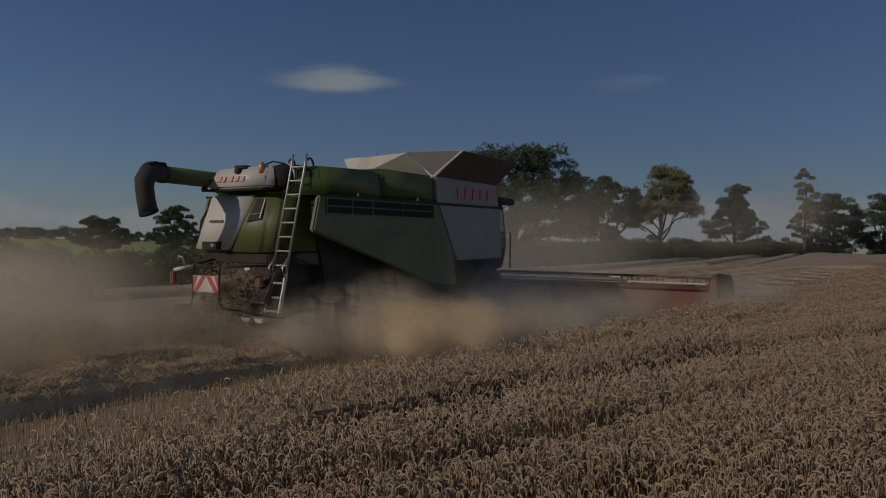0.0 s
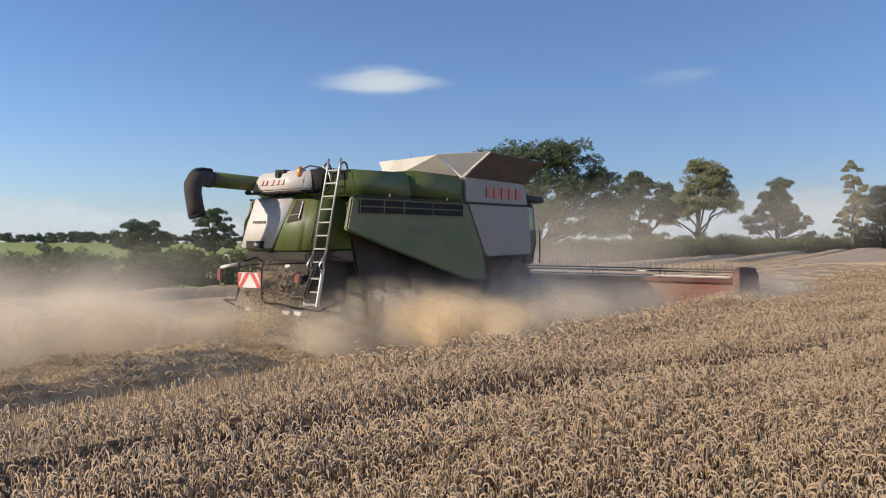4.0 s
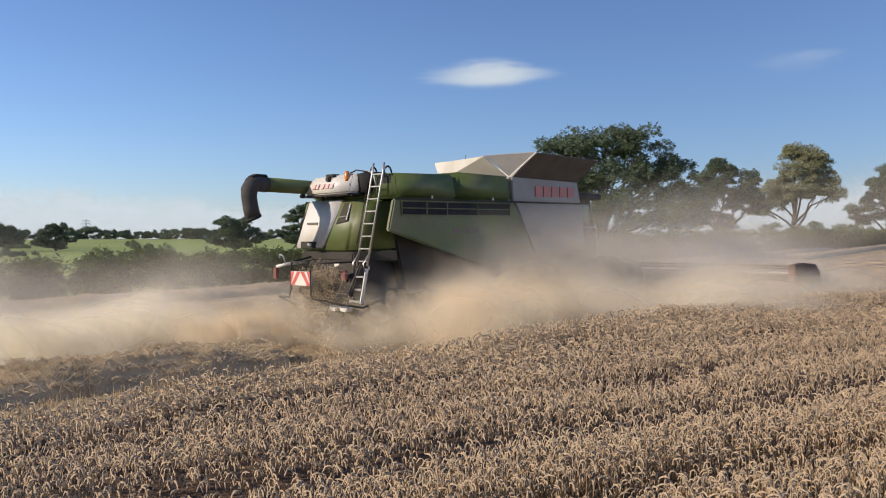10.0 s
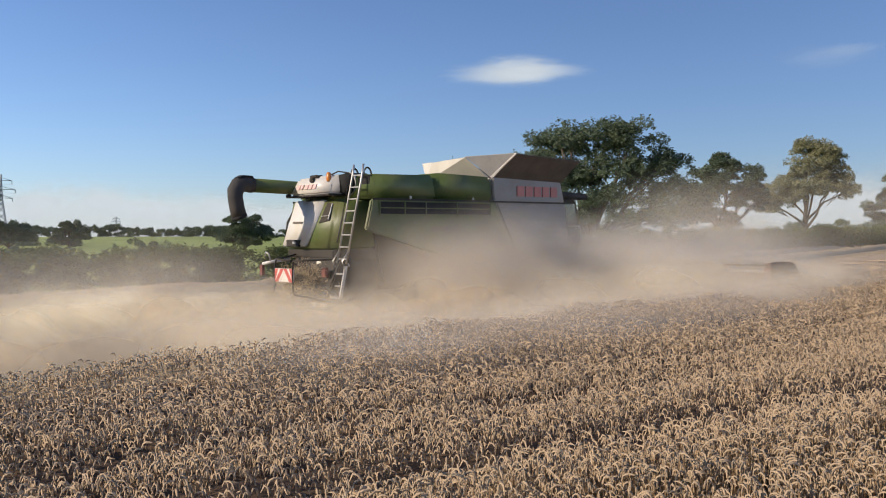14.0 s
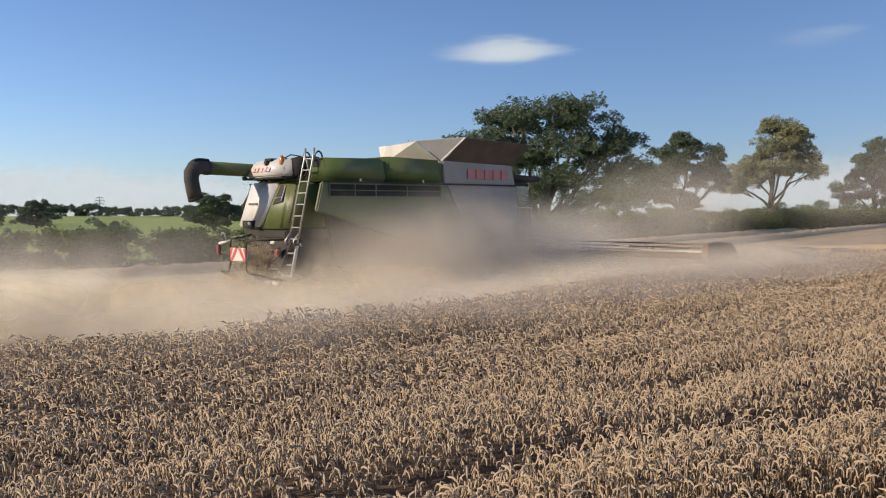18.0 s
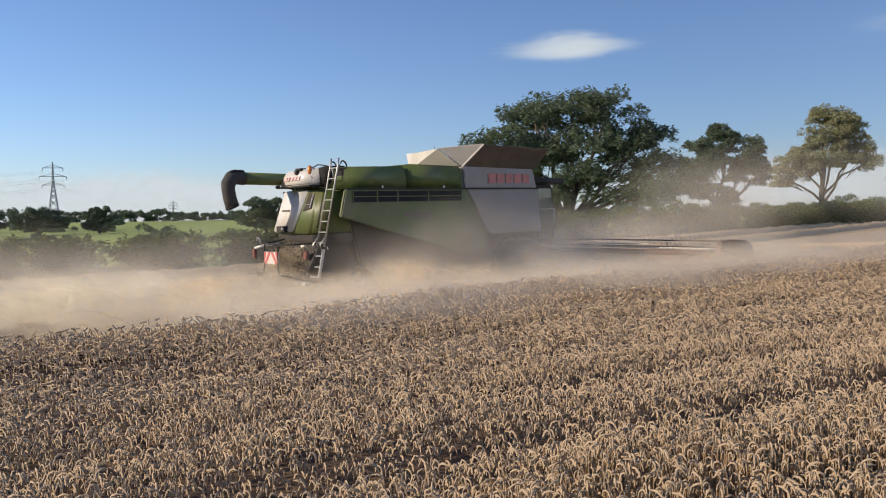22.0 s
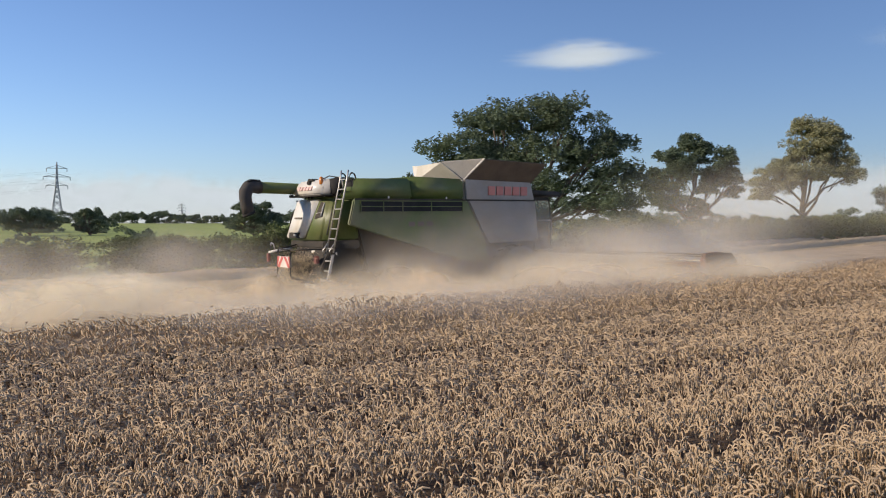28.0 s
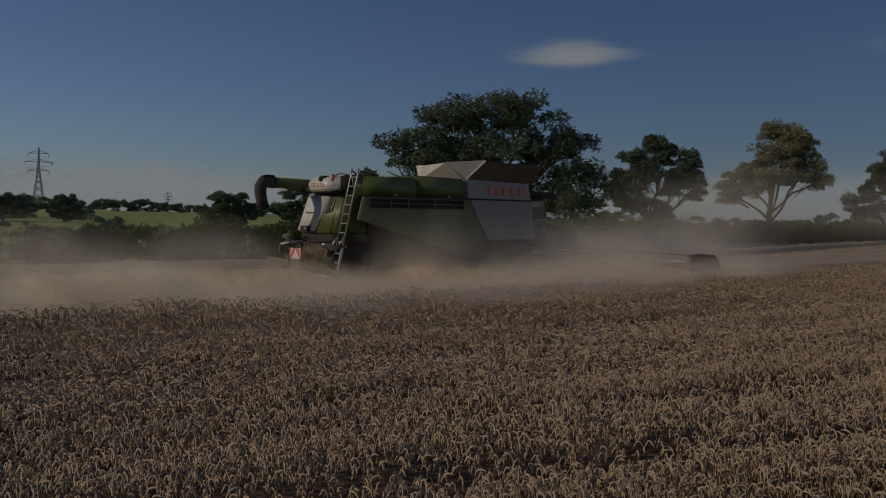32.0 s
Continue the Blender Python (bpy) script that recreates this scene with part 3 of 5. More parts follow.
# ---- stubble and straw ----
def build_stubble():
    rng = np.random.default_rng(5)
    tv, tf = spine([(0, 0, 0), (0.010, 0, 0.095)], [0.005, 0.004], 3)
    pieces = []
    for per, s0, s1, l0, l1 in ((110, 2, 26, EDGE, LANE - 1), (20, 2, 26, LANE, LANE_FAR), (30, 26, 66, EDGE, LANE_FAR), (6, -8, 70, LANE_FAR, HEDGE - 2)):
        n = int(per * (s1 - s0) * (l1 - l0))
        s = rng.uniform(s0, s1, n)
        l = np.round(rng.uniform(l0, l1, n) / 0.15) * 0.15 + rng.normal(0, 0.015, n)
        x, y = s * DX - l * DY, s * DY + l * DX
        v, f = stamped(tv, tf, np.stack([x, y, gz(x, y)], 1), rng.uniform(0, 6.3, n), rng.uniform(0.7, 1.4, n))
        pieces.append((v, f, 0))
    v, f, m = joined(pieces)
    ob = new("stubble", array_mesh("stubble", v, f, [M_HEAP], m))
    tagged(ob, "short cut stubble in drill rows", "stubble", kind="stuff")


build_stubble()


def heap(rng, s0, s1, width, high, per_m, seed, way, rows=0.3):
    """A length of straw heap, as arrays: a lumpy mound under short loose stalks. way(s, across): a place on the ground."""
    ns, nw = max(3, int((s1 - s0) / rows)), 11
    verts, tris = [], []
    for i in range(ns + 1):
        s = s0 + (s1 - s0) * i / ns
        for j in range(nw):
            a = j / (nw - 1) * 2 - 1
            across = a * width / 2 * (1 + 0.16 * noise.noise((s * 0.8, seed, 0)))
            h = high * max(0.0, 1 - abs(a) ** 2.6) ** 0.8 * (0.86 + 0.4 * noise.noise((s * 1.1, across * 1.5, seed))) - 0.02
            verts.append(np.array(way(s, across)) + np.array((0, 0, h)))
    for i in range(ns):
        for j in range(nw - 1):
            a, b = i * nw + j, (i + 1) * nw + j
            tris += [(a, b, b + 1), (a, b + 1, a + 1)]
    base = np.array(verts)
    pieces = [(base, np.array(tris), 0)]
    n = int(per_m * (s1 - s0))
    pick = base[rng.integers(0, len(base), n)] + np.c_[rng.normal(0, 0.09, (n, 2)), rng.uniform(-0.02, 0.05, n)]
    for k in range(8):
        e, z = rng.uniform(0.035, 0.085), rng.normal(0, 0.04)
        tv, tf = spine([(-e, 0, -z), (e, 0.01, z)], [0.005, 0.004], 3)
        sel = pick[k::8]
        v, f = stamped(tv, tf, sel, rng.uniform(0, 6.3, len(sel)), rng.uniform(0.7, 1.3, len(sel)))
        pieces.append((v, f, 1))
    return joined(pieces)


def build_swath(l, s0, s1, width, high, per_m, seed, label, swing=0.0, rows=0.3):
    def way(s, across):
        x, y = at(s, l + across + swing * bend(s))
        return x, y, ground_z(x, y)
    v, f, m = heap(np.random.default_rng(seed), s0, s1, width, high, per_m, seed, way, rows)
    ob = new("straw_swath", array_mesh("straw_swath", v, f, [M_HEAP, M_STRAW], m))
    return tagged(ob, label, "straw", kind="stuff")


SWATH_FROM, SWATH_DEEP, SWATHS = 12.0, 2.0, 22
build_swath(LANE - 0.6, -8, SWATH_FROM, 2.3, 0.56, 1500, 21, "loose straw heaped in a long row behind the harvester")
build_swath(27.9, -20, 200, 1.9, 0.55, 25, 22, "loose straw heaped in a long row along the crop", 1.0, 0.8)
build_swath(33.4, -20, 175, 1.9, 0.55, 15, 23, "loose straw heaped in a long row on the stubble", 1.0, 0.8)
build_swath(39.5, -20, 140, 2.0, 0.5, 15, 24, "loose straw heaped in a long row near the hedge", 0.8, 0.8)
SWATH_MESHES = []
for i in range(3):
    v, f, m = heap(np.random.default_rng(25 + i), -SWATH_DEEP / 2 - 0.1, SWATH_DEEP / 2 + 0.1, 2.3, 0.56, 1500, 25 + i, lambda s, across: (s, across, 0.0))
    SWATH_MESHES.append(array_mesh("straw_heap", v, f, [M_HEAP, M_STRAW], m))
straw_heaps = []
for i in range(SWATHS):
    ob = new("straw_swath", SWATH_MESHES[i % 3])
    ob.matrix_basis = slope_pose(SWATH_FROM + (i + 0.5) * SWATH_DEEP, LANE - 0.6, -1.1)
    tagged(ob, "length of fresh loose straw dropped by the harvester", "straw", "straw behind the harvester")
    straw_heaps.append(ob)


# ---- trees and hedges ----
def leaf_sprays(rng, n_kind=4, size=1.0):
    """Small sprays of a few bent leaves, as templates."""
    out = []
    for _ in range(n_kind):
        v, f = [], []
        for k in range(4):
            c = rng.normal(0, 0.35, 3)
            a, tilt, r = rng.uniform(0, 6.3), rng.uniform(-0.9, 0.9), rng.uniform(0.35, 0.6)
            u = np.array([math.cos(a), math.sin(a), tilt * 0.6])
            w = np.array([-math.sin(a) * 0.6, math.cos(a) * 0.6, 0.5])
            i = len(v)
            v += [c - u * r, c + w * r * 0.5, c + u * r, c - w * r * 0.5 + np.array([0, 0, -0.12])]
            f += [(i, i + 1, i + 2), (i, i + 2, i + 3)]
        out.append((np.array(v) * size, np.array(f)))
    return out


SPRAYS = leaf_sprays(np.random.default_rng(3))


def foliage(rng, centres, radii, per, size, flat=0.72):
    """Leaf sprays over the outsides of many clumps, thinner below, so that each clump has a lit back and a dark heart."""
    pieces = []
    cs = np.repeat(np.arange(len(centres)), per)
    d = rng.normal(0, 1, (len(cs), 3))
    d /= np.linalg.norm(d, axis=1)[:, None]
    low = d[:, 2] < -0.25
    d[low, 2] *= rng.uniform(-1.0, 0.4, int(low.sum()))
    pos = centres[cs] + d * (radii[cs] * rng.uniform(0.45, 1.0, len(cs)) ** 0.5)[:, None] * np.array([1, 1, flat])
    kind = rng.integers(0, len(SPRAYS), len(cs))
    for k, (tv, tf) in enumerate(SPRAYS):
        sel = pos[kind == k]
        v, f = stamped(tv, tf, sel, rng.uniform(0, 6.3, len(sel)), size * rng.uniform(0.6, 1.35, len(sel)))
        pieces.append((v, f, 0))
    return joined(pieces)


def limb_path(rng, a, b, sag=0.12, n=5):
    a, b = np.array(a, float), np.array(b, float)
    L = np.linalg.norm(b - a)
    pts = [a + (b - a) * t + np.r_[rng.normal(0, sag * L * 0.3, 2), sag * L * math.sin(math.pi * t) * 0.6] * (0 < t < 1) for t in np.linspace(0, 1, n)]
    return pts


def tree(name, label, x, y, high, spread, seed, trunk=0.4, bare=0.22, leaf=0.32, clumps=70, per=70, mat=None, lean=0.0, lobes=None, category="tree", group=""):
    """A broadleaved tree: trunk and limbs, and a crown of many clumps round the limbs' ends, with gaps. lobes: crown heaps as (dx, dy, dz, r) shares."""
    rng = np.random.default_rng(seed)
    root = thing(name, label, category, Matrix.Translation((x, y, ground_z(x, y))), group)
    lobes = lobes or [(0, 0, 0.62, 0.55), (0.5, 0.1, 0.55, 0.4), (-0.5, -0.1, 0.55, 0.42), (0.15, 0.3, 0.8, 0.36), (-0.2, -0.3, 0.78, 0.34), (0.75, 0, 0.36, 0.25), (-0.78, 0, 0.36, 0.26), (0, 0.1, 0.26, 0.5), (0.45, 0, 0.24, 0.36), (-0.45, 0, 0.24, 0.36)]
    w = spread / 2
    cen, rad, tips = [], [], []
    weight = np.array([r ** 2 for *_, r in lobes])
    for _ in range(clumps):
        dx, dy, dz, r = lobes[rng.choice(len(lobes), p=weight / weight.sum())]
        d = rng.normal(0, 1, 3)
        d /= np.linalg.norm(d)
        q = rng.uniform(0.35, 1.0) ** 0.6
        c = np.array([dx * w + d[0] * r * w * q, dy * w + d[1] * r * w * q, dz * high + d[2] * r * high * 0.38 * q])
        c[2] = min(max(c[2], bare * high + 0.4), high * 0.97)
        cen.append(c)
        rad.append(rng.uniform(0.045, 0.10) * spread)
    cen, rad = np.array(cen), np.array(rad)
    v, f, m = foliage(rng, cen, rad, per, leaf)
    me = array_mesh("crown", v, f, [mat or M_LEAF], m)
    crown = new("crown", me)
    crown.parent = root
    top = (lean, 0, bare * high + 0.25 * high)
    bm = tube(limb_path(rng, (0, 0, -0.3), top, 0.05), [trunk * 1.35, trunk, trunk * 0.9, trunk * 0.75, trunk * 0.55], 9)
    part("trunk", bm, M_BARK, root, smooth=True)
    for dx, dy, dz, r in lobes:
        start = np.array([0, 0, bare * high * rng.uniform(0.7, 1.2)])
        end = np.array([dx * w, dy * w, dz * high])
        bm = tube(limb_path(rng, start, end), [trunk * 0.5, trunk * 0.42, trunk * 0.33, trunk * 0.24, trunk * 0.14], 7)
        near = cen[np.argsort(np.linalg.norm(cen - end, axis=1))[:7]]
        for c in near:
            bm = tube(limb_path(rng, start + (end - start) * rng.uniform(0.45, 0.95), c, 0.15, 4), [trunk * 0.16, trunk * 0.12, trunk * 0.08, trunk * 0.03], 5, bm)
        part("limb", bm, M_BARK, root, smooth=True)
    return root


OAK = [(-0.82, 0, 0.48, 0.20), (-0.55, 0, 0.62, 0.30), (-0.28, 0.1, 0.78, 0.32), (0.05, 0, 0.83, 0.34), (0.35, -0.1, 0.84, 0.26), (0.76, 0, 0.72, 0.20), (0.55, 0.1, 0.55, 0.28), (0.86, 0, 0.47, 0.22),
       (0.72, 0, 0.32, 0.28), (0.15, 0.1, 0.58, 0.40), (-0.30, 0.1, 0.52, 0.36), (-0.6, 0, 0.36, 0.28), (0.35, 0, 0.32, 0.28), (0.0, 0, 0.36, 0.34)]
tree("oak_tree", "broad dark-green oak with a deep spreading crown beside the hedge", 29.0, 113.0, 16.5, 24.5, 71, 0.55, 0.10, 0.34, 175, 110, M_LEAF, lobes=OAK)
tree("field_tree", "rounded green hedgerow tree on a short trunk", 49.1, 127.5, 14.7, 13.0, 72, 0.42, 0.12, 0.30, 120, 95, M_LEAF, lobes=[(0, 0, 0.60, 0.6), (0.42, 0, 0.62, 0.42), (-0.45, 0, 0.58, 0.44), (0.1, 0.2, 0.80, 0.36), (0.62, 0, 0.46, 0.28), (-0.62, 0, 0.42, 0.28), (0.1, 0, 0.22, 0.3), (-0.2, 0, 0.3, 0.32)])
tree("ash_tree", "thin-leaved hedgerow tree with an open crown and a bare low branch", 69.0, 149.0, 17.6, 15.5, 73, 0.42, 0.24, 0.29, 210, 75, M_LEAF_DRY, lobes=[(0, 0, 0.62, 0.5), (0.35, 0, 0.82, 0.34), (-0.42, 0, 0.5, 0.38), (0.6, 0, 0.62, 0.32), (-0.78, 0, 0.40, 0.24), (0.85, 0, 0.52, 0.2), (0.1, 0.2, 0.9, 0.24)])
tree("field_tree", "tall uneven hedgerow tree with a narrow top", 89.5, 157.5, 15.0, 15.0, 74, 0.4, 0.12, 0.3, 104, 120, M_LEAF, lobes=[(0, 0, 0.45, 0.6), (0.0, 0, 0.74, 0.38), (0.1, 0, 0.88, 0.24), (0.5, 0, 0.4, 0.42), (-0.5, 0, 0.36, 0.42), (0.8, 0, 0.25, 0.26)])
tree("field_tree", "slender upright hedgerow tree", 108.0, 161.0, 18.5, 9.0, 75, 0.35, 0.12, 0.3, 71, 120, M_LEAF_DRY, lobes=[(0, 0, 0.45, 0.6), (0.1, 0, 0.66, 0.5), (0, 0, 0.84, 0.42), (-0.2, 0, 0.3, 0.5)])
tree("field_tree", "bushy green hedgerow tree", 119.0, 166.0, 15.0, 17.0, 76, 0.4, 0.1, 0.3, 104, 120, M_LEAF)
tree("field_tree", "bushy green hedgerow tree", 137.0, 172.0, 16.0, 18.0, 77, 0.4, 0.1, 0.3, 104, 120, M_LEAF)
tree("field_tree", "round dark-green tree in the pasture", -48.0, 264.0, 11.0, 18.0, 78, 0.45, 0.08, 0.42, 90, 110, M_LEAF)
tree("field_tree", "round dark-green tree in the pasture", -28.0, 267.0, 15.5, 16.0, 79, 0.45, 0.08, 0.42, 90, 110, M_LEAF)
tree("field_tree", "dark-green tree with an open crown", -12.0, 262.0, 13.0, 14.0, 80, 0.45, 0.1, 0.42, 80, 110, M_LEAF)

for x, y, high, wide, seed in ((-143.0, 272.0, 11.0, 19.0, 81), (-129.0, 284.0, 10.0, 20.0, 82), (-113.0, 292.0, 9.5, 12.0, 83), (-160.0, 262.0, 12.0, 17.0, 84)):
    tree("field_tree", "low round dark-green tree at the pasture's edge", x, y, high, wide, seed, 0.4, 0.05, 0.5, 60, 90, M_LEAF)


def hedge(name, label, s0, s1, l, high, wide, per_m, leaf, seed, group="field hedges"):
    """A stretch of grown-out field hedge: upright stems within, leaf clumps over them, an uneven top."""
    rng = np.random.default_rng(seed)
    x0, y0 = at((s0 + s1) / 2, l)
    root = thing(name, label, "hedge", Matrix.Translation((x0, y0, ground_z(x0, y0))), group)
    z0 = ground_z(x0, y0)
    n = int((s1 - s0) * 3.4)
    cen, rad = [], []
    stems = bmesh.new()
    for i in range(n):
        s = rng.uniform(s0, s1)
        top = high * (0.86 + 0.2 * noise.noise((s * 0.16, seed, 0)) + 0.16 * noise.noise((s * 0.7, seed, 5)))
        ll = l + rng.uniform(-0.5, 0.5) * wide
        x, y = at(s, ll)
        g = ground_z(x, y) - z0
        for k in range(4):
            z = top * (0.92 * (k + rng.uniform(0, 1)) / 4)
            cen.append((x - x0 + rng.normal(0, 0.3), y - y0 + rng.normal(0, 0.3), g + z))
            rad.append(rng.uniform(0.45, 0.75))
        if i % 3 == 0:
            tube([(x - x0, y - y0, g - 0.1), (x - x0 + rng.normal(0, 0.2), y - y0 + rng.normal(0, 0.2), g + top * 0.8)], [0.05, 0.015], 5, stems)
    v, f, m = foliage(rng, np.array(cen), np.array(rad), per_m, leaf)
    fo = new("foliage", array_mesh("foliage", v, f, [M_HEDGE], m))
    fo.parent = root
    tagged(part("stems", stems, M_BARK, root), kind="stuff")
    return root


for i in range(7):
    s0 = -10 + i * 18
    hedge("hedge", "thick unclipped green field hedge along the stubble", s0, s0 + 18.4, HEDGE + 0.4, 2.3 if i < 4 else 3.0, 2.2, 44, 0.17, 100 + i)
for i in range(4):
    s0 = 116 + i * 40
    hedge("hedge", "long green field hedge under the trees", s0, s0 + 40.4, HEDGE + 0.4, 3.1, 2.4, 26, 0.22, 120 + i)


def far_wood(name, label, seed, runs, leaf, per):
    """Trees and hedges of the skyline, grown together: kind stuff."""
    rng = np.random.default_rng(seed)
    cen, rad = [], []
    for (xa, ya), (xb, yb), high, n in runs:
        for i in range(n):
            t = rng.uniform(0, 1)
            x, y = xa + (xb - xa) * t, ya + (yb - ya) * t + rng.normal(0, 6)
            h = high * (0.55 + 0.75 * max(0.0, noise.noise((x * 0.018, y * 0.01, seed)) + 0.35))
            cen.append((x, y, ground_z(x, y) + h * rng.uniform(0.05, 0.8)))
            rad.append(h * rng.uniform(0.22, 0.38))
    v, f, m = foliage(rng, np.array(cen), np.array(rad), per, leaf)
    ob = new(name, array_mesh(name, v, f, [M_LEAF], m))
    return tagged(ob, label, "trees", kind="stuff")


far_wood("far_woods", "dark line of trees along the skyline beyond the pasture", 31, [((-430, 470), (-120, 640), 9, 330), ((-260, 560), (150, 700), 8, 330), ((-120, 330), (-330, 300), 9, 110)], 0.95, 55)
far_wood("far_woods", "low bushes and thorn trees dotted over the pasture", 32, [((-45, 190), (-60, 215), 6, 22), ((-95, 230), (-105, 245), 5, 14), ((-140, 190), (-115, 225), 7, 34), ((10, 230), (70, 300), 7, 60)], 0.45, 60)
far_wood("far_woods", "hazy woods behind the hedgerow trees", 33, [((60, 420), (420, 330), 9, 200)], 0.95, 55)


# ---- pylons ----
def pylon(x, y, high, turn, thick, label):
    root = thing("pylon", label, "pylon", Matrix.Translation((x, y, ground_z(x, y))) @ pose(0, 0, 0, 0, 0, turn), "power line pylons")

    def half(z):
        return high * (0.075 * (1 - z / (0.62 * high)) + 0.018 if z < 0.62 * high else 0.018 * (1 - 0.8 * (z - 0.62 * high) / (0.38 * high)))
    levels = [high * t for t in (0, 0.14, 0.27, 0.38, 0.48, 0.56, 0.62, 0.70, 0.78, 0.86, 0.93, 1.0)]
    for sx, sy in ((1, 1), (1, -1), (-1, 1), (-1, -1)):
        part("leg", tube([(sx * half(z), sy * half(z), z) for z in levels], thick, 4), M_PYLON, root)
    br = bmesh.new()
    for a, b in zip(levels, levels[1:]):
        for u, w in (((1, 1), (-1, 1)), ((1, -1), (-1, -1)), ((1, 1), (1, -1)), ((-1, 1), (-1, -1))):
            tube([(u[0] * half(a), u[1] * half(a), a), (w[0] * half(b), w[1] * half(b), b)], thick * 0.55, 4, br)
            tube([(w[0] * half(a), w[1] * half(a), a), (u[0] * half(b), u[1] * half(b), b)], thick * 0.55, 4, br)
    part("bracing", br, M_PYLON, root)
    for z, w in ((0.62, 0.165), (0.76, 0.205), (0.90, 0.155)):
        arm = bmesh.new()
        for sy in (1, -1):
            tube([(-w * high, 0, z * high), (0, sy * half(z * high), z * high + 0.004 * high), (w * high, 0, z * high)], thick * 0.7, 4, arm)
        tube([(-w * high, 0, z * high), (0, 0, z * high + 0.05 * high), (w * high, 0, z * high)], thick * 0.6, 4, arm)
        cross = part("crossarm", arm, M_PYLON, root)
        for sx in (-1, 1):
            part("insulator", tube([(sx * w * high, 0, z * high), (sx * w * high, 0, (z - 0.055) * high)], thick * 0.9, 5), M_PYLON, cross)
    return root


pylon(-319.0, 633.0, 46.5, 20, 0.30, "grey lattice steel pylon standing beyond the pasture")
pylon(-692.0, 1782.0, 44.0, 20, 0.55, "distant grey lattice steel pylon on the skyline")


def power_line(a, b, sag, label):
    """A wire hung from one place to another."""
    a, b = Vector(a), Vector(b)
    root = (a + b) / 2
    pts = [a.lerp(b, t) - root - Vector((0, 0, sag * 4 * t * (1 - t))) for t in np.linspace(0, 1, 25)]
    me = bpy.data.meshes.new("power_line")
    bm = tube(pts, 0.035, 4)
    bm.to_mesh(me)
    bm.free()
    me.materials.append(M_PYLON)
    ob = new("power_line", me)
    ob.location = root
    return tagged(ob, label, "cable", "overhead power lines")


base_z = ground_z(-319.0, 633.0)
for w, h in ((0.155, 0.845), (0.205, 0.705), (0.165, 0.565)):
    for side in (-1, 1):
        ox, oy = side * w * 46.5 * math.cos(radians(20)), side * w * 46.5 * math.sin(radians(20))
        power_line((-319.0 + ox, 633.0 + oy, base_z + h * 46.5), (-620.0 + ox, 500.0 + oy, base_z + h * 46.5 - 3), 9, "thin grey overhead wire running off the pylon")


# ---- clouds ----
def cloud_sheets(spread):
    """Thin soft sheets set one behind another, out to a unit radius."""
    verts, tris = [], []
    for k in range(3):
        y = (k - 1) * 0.3
        r = math.sqrt(max(0.05, 1 - y * y))
        base, n = len(verts), 24
        verts.append((0, y, 0))
        for ring in (0.5, 1.0):
            for i in range(n):
                a = 2 * math.pi * i / n
                verts.append((r * ring * math.cos(a), y + spread * ring * ring, r * ring * math.sin(a)))
        for i in range(n):
            j = (i + 1) % n
            tris += [(base, base + 1 + i, base + 1 + j), (base + 1 + i, base + 1 + n + i, base + 1 + n + j), (base + 1 + i, base + 1 + n + j, base + 1 + j)]
    return np.array(verts), np.array(tris)


def cloud(label, far, layers):
    """A cloud of overlapping layers: bearing, height in degrees, half width, half height, vapour."""
    az0, el0 = layers[0][:2]
    a = radians(az0)
    root = thing("cloud", label, "cloud", Matrix.Translation((20 + far * math.sin(a), 20 + far * math.cos(a), far * math.tan(radians(el0)))) @ Euler((0, 0, -a)).to_matrix().to_4x4(), "clouds")
    for az, el, wide, tall, mat in layers:
        v, f = cloud_sheets(0.1)
        ob = new("cloud_layer", array_mesh("cloud_layer", v, f, mat, smooth=True))
        ob.parent = root
        ob.matrix_basis = Matrix.Translation((far * radians(az - az0), 0, far * (math.tan(radians(el)) - math.tan(radians(el0))))) @ Matrix.Diagonal((wide, wide * 0.4, tall, 1))
    return root


cloud("small thin white cloud high in the blue sky", 3000, [(4.75, 11.42, 195, 68, M_CLOUD), (3.3, 11.2, 250, 50, M_STREAK), (6.6, 11.35, 190, 36, M_STREAK), (4.2, 11.0, 210, 30, M_STREAK)])
cloud("faint wisp of white cloud", 3000, [(24.2, 11.4, 180, 50, M_WISP), (25.6, 11.7, 120, 26, M_WISP)])
for az, el, w, h in ((-31, 1.2, 420, 130), (-24, 1.5, 400, 140), (-17, 1.2, 360, 130), (-9, 0.9, 380, 110), (16, 1.8, 420, 130), (24, 2.0, 420, 150), (32, 2.2, 420, 140), (6, 1.2, 380, 110), (41, 2.2, 420, 130)):
    heads = [(az - 2.6, el + 0.55, 0.30 * w, 0.42 * h, M_BANK), (az + 1.4, el + 0.85, 0.26 * w, 0.40 * h, M_BANK), (az + 3.4, el + 0.4, 0.28 * w, 0.36 * h, M_BANK)] if az < 0 else [(az + 2.0, el + 0.3, 0.4 * w, 0.4 * h, M_STREAK)]
    cloud("soft white bank of cloud low over the skyline", 3200, [(az, el, w, h, M_BANK)] + heads)


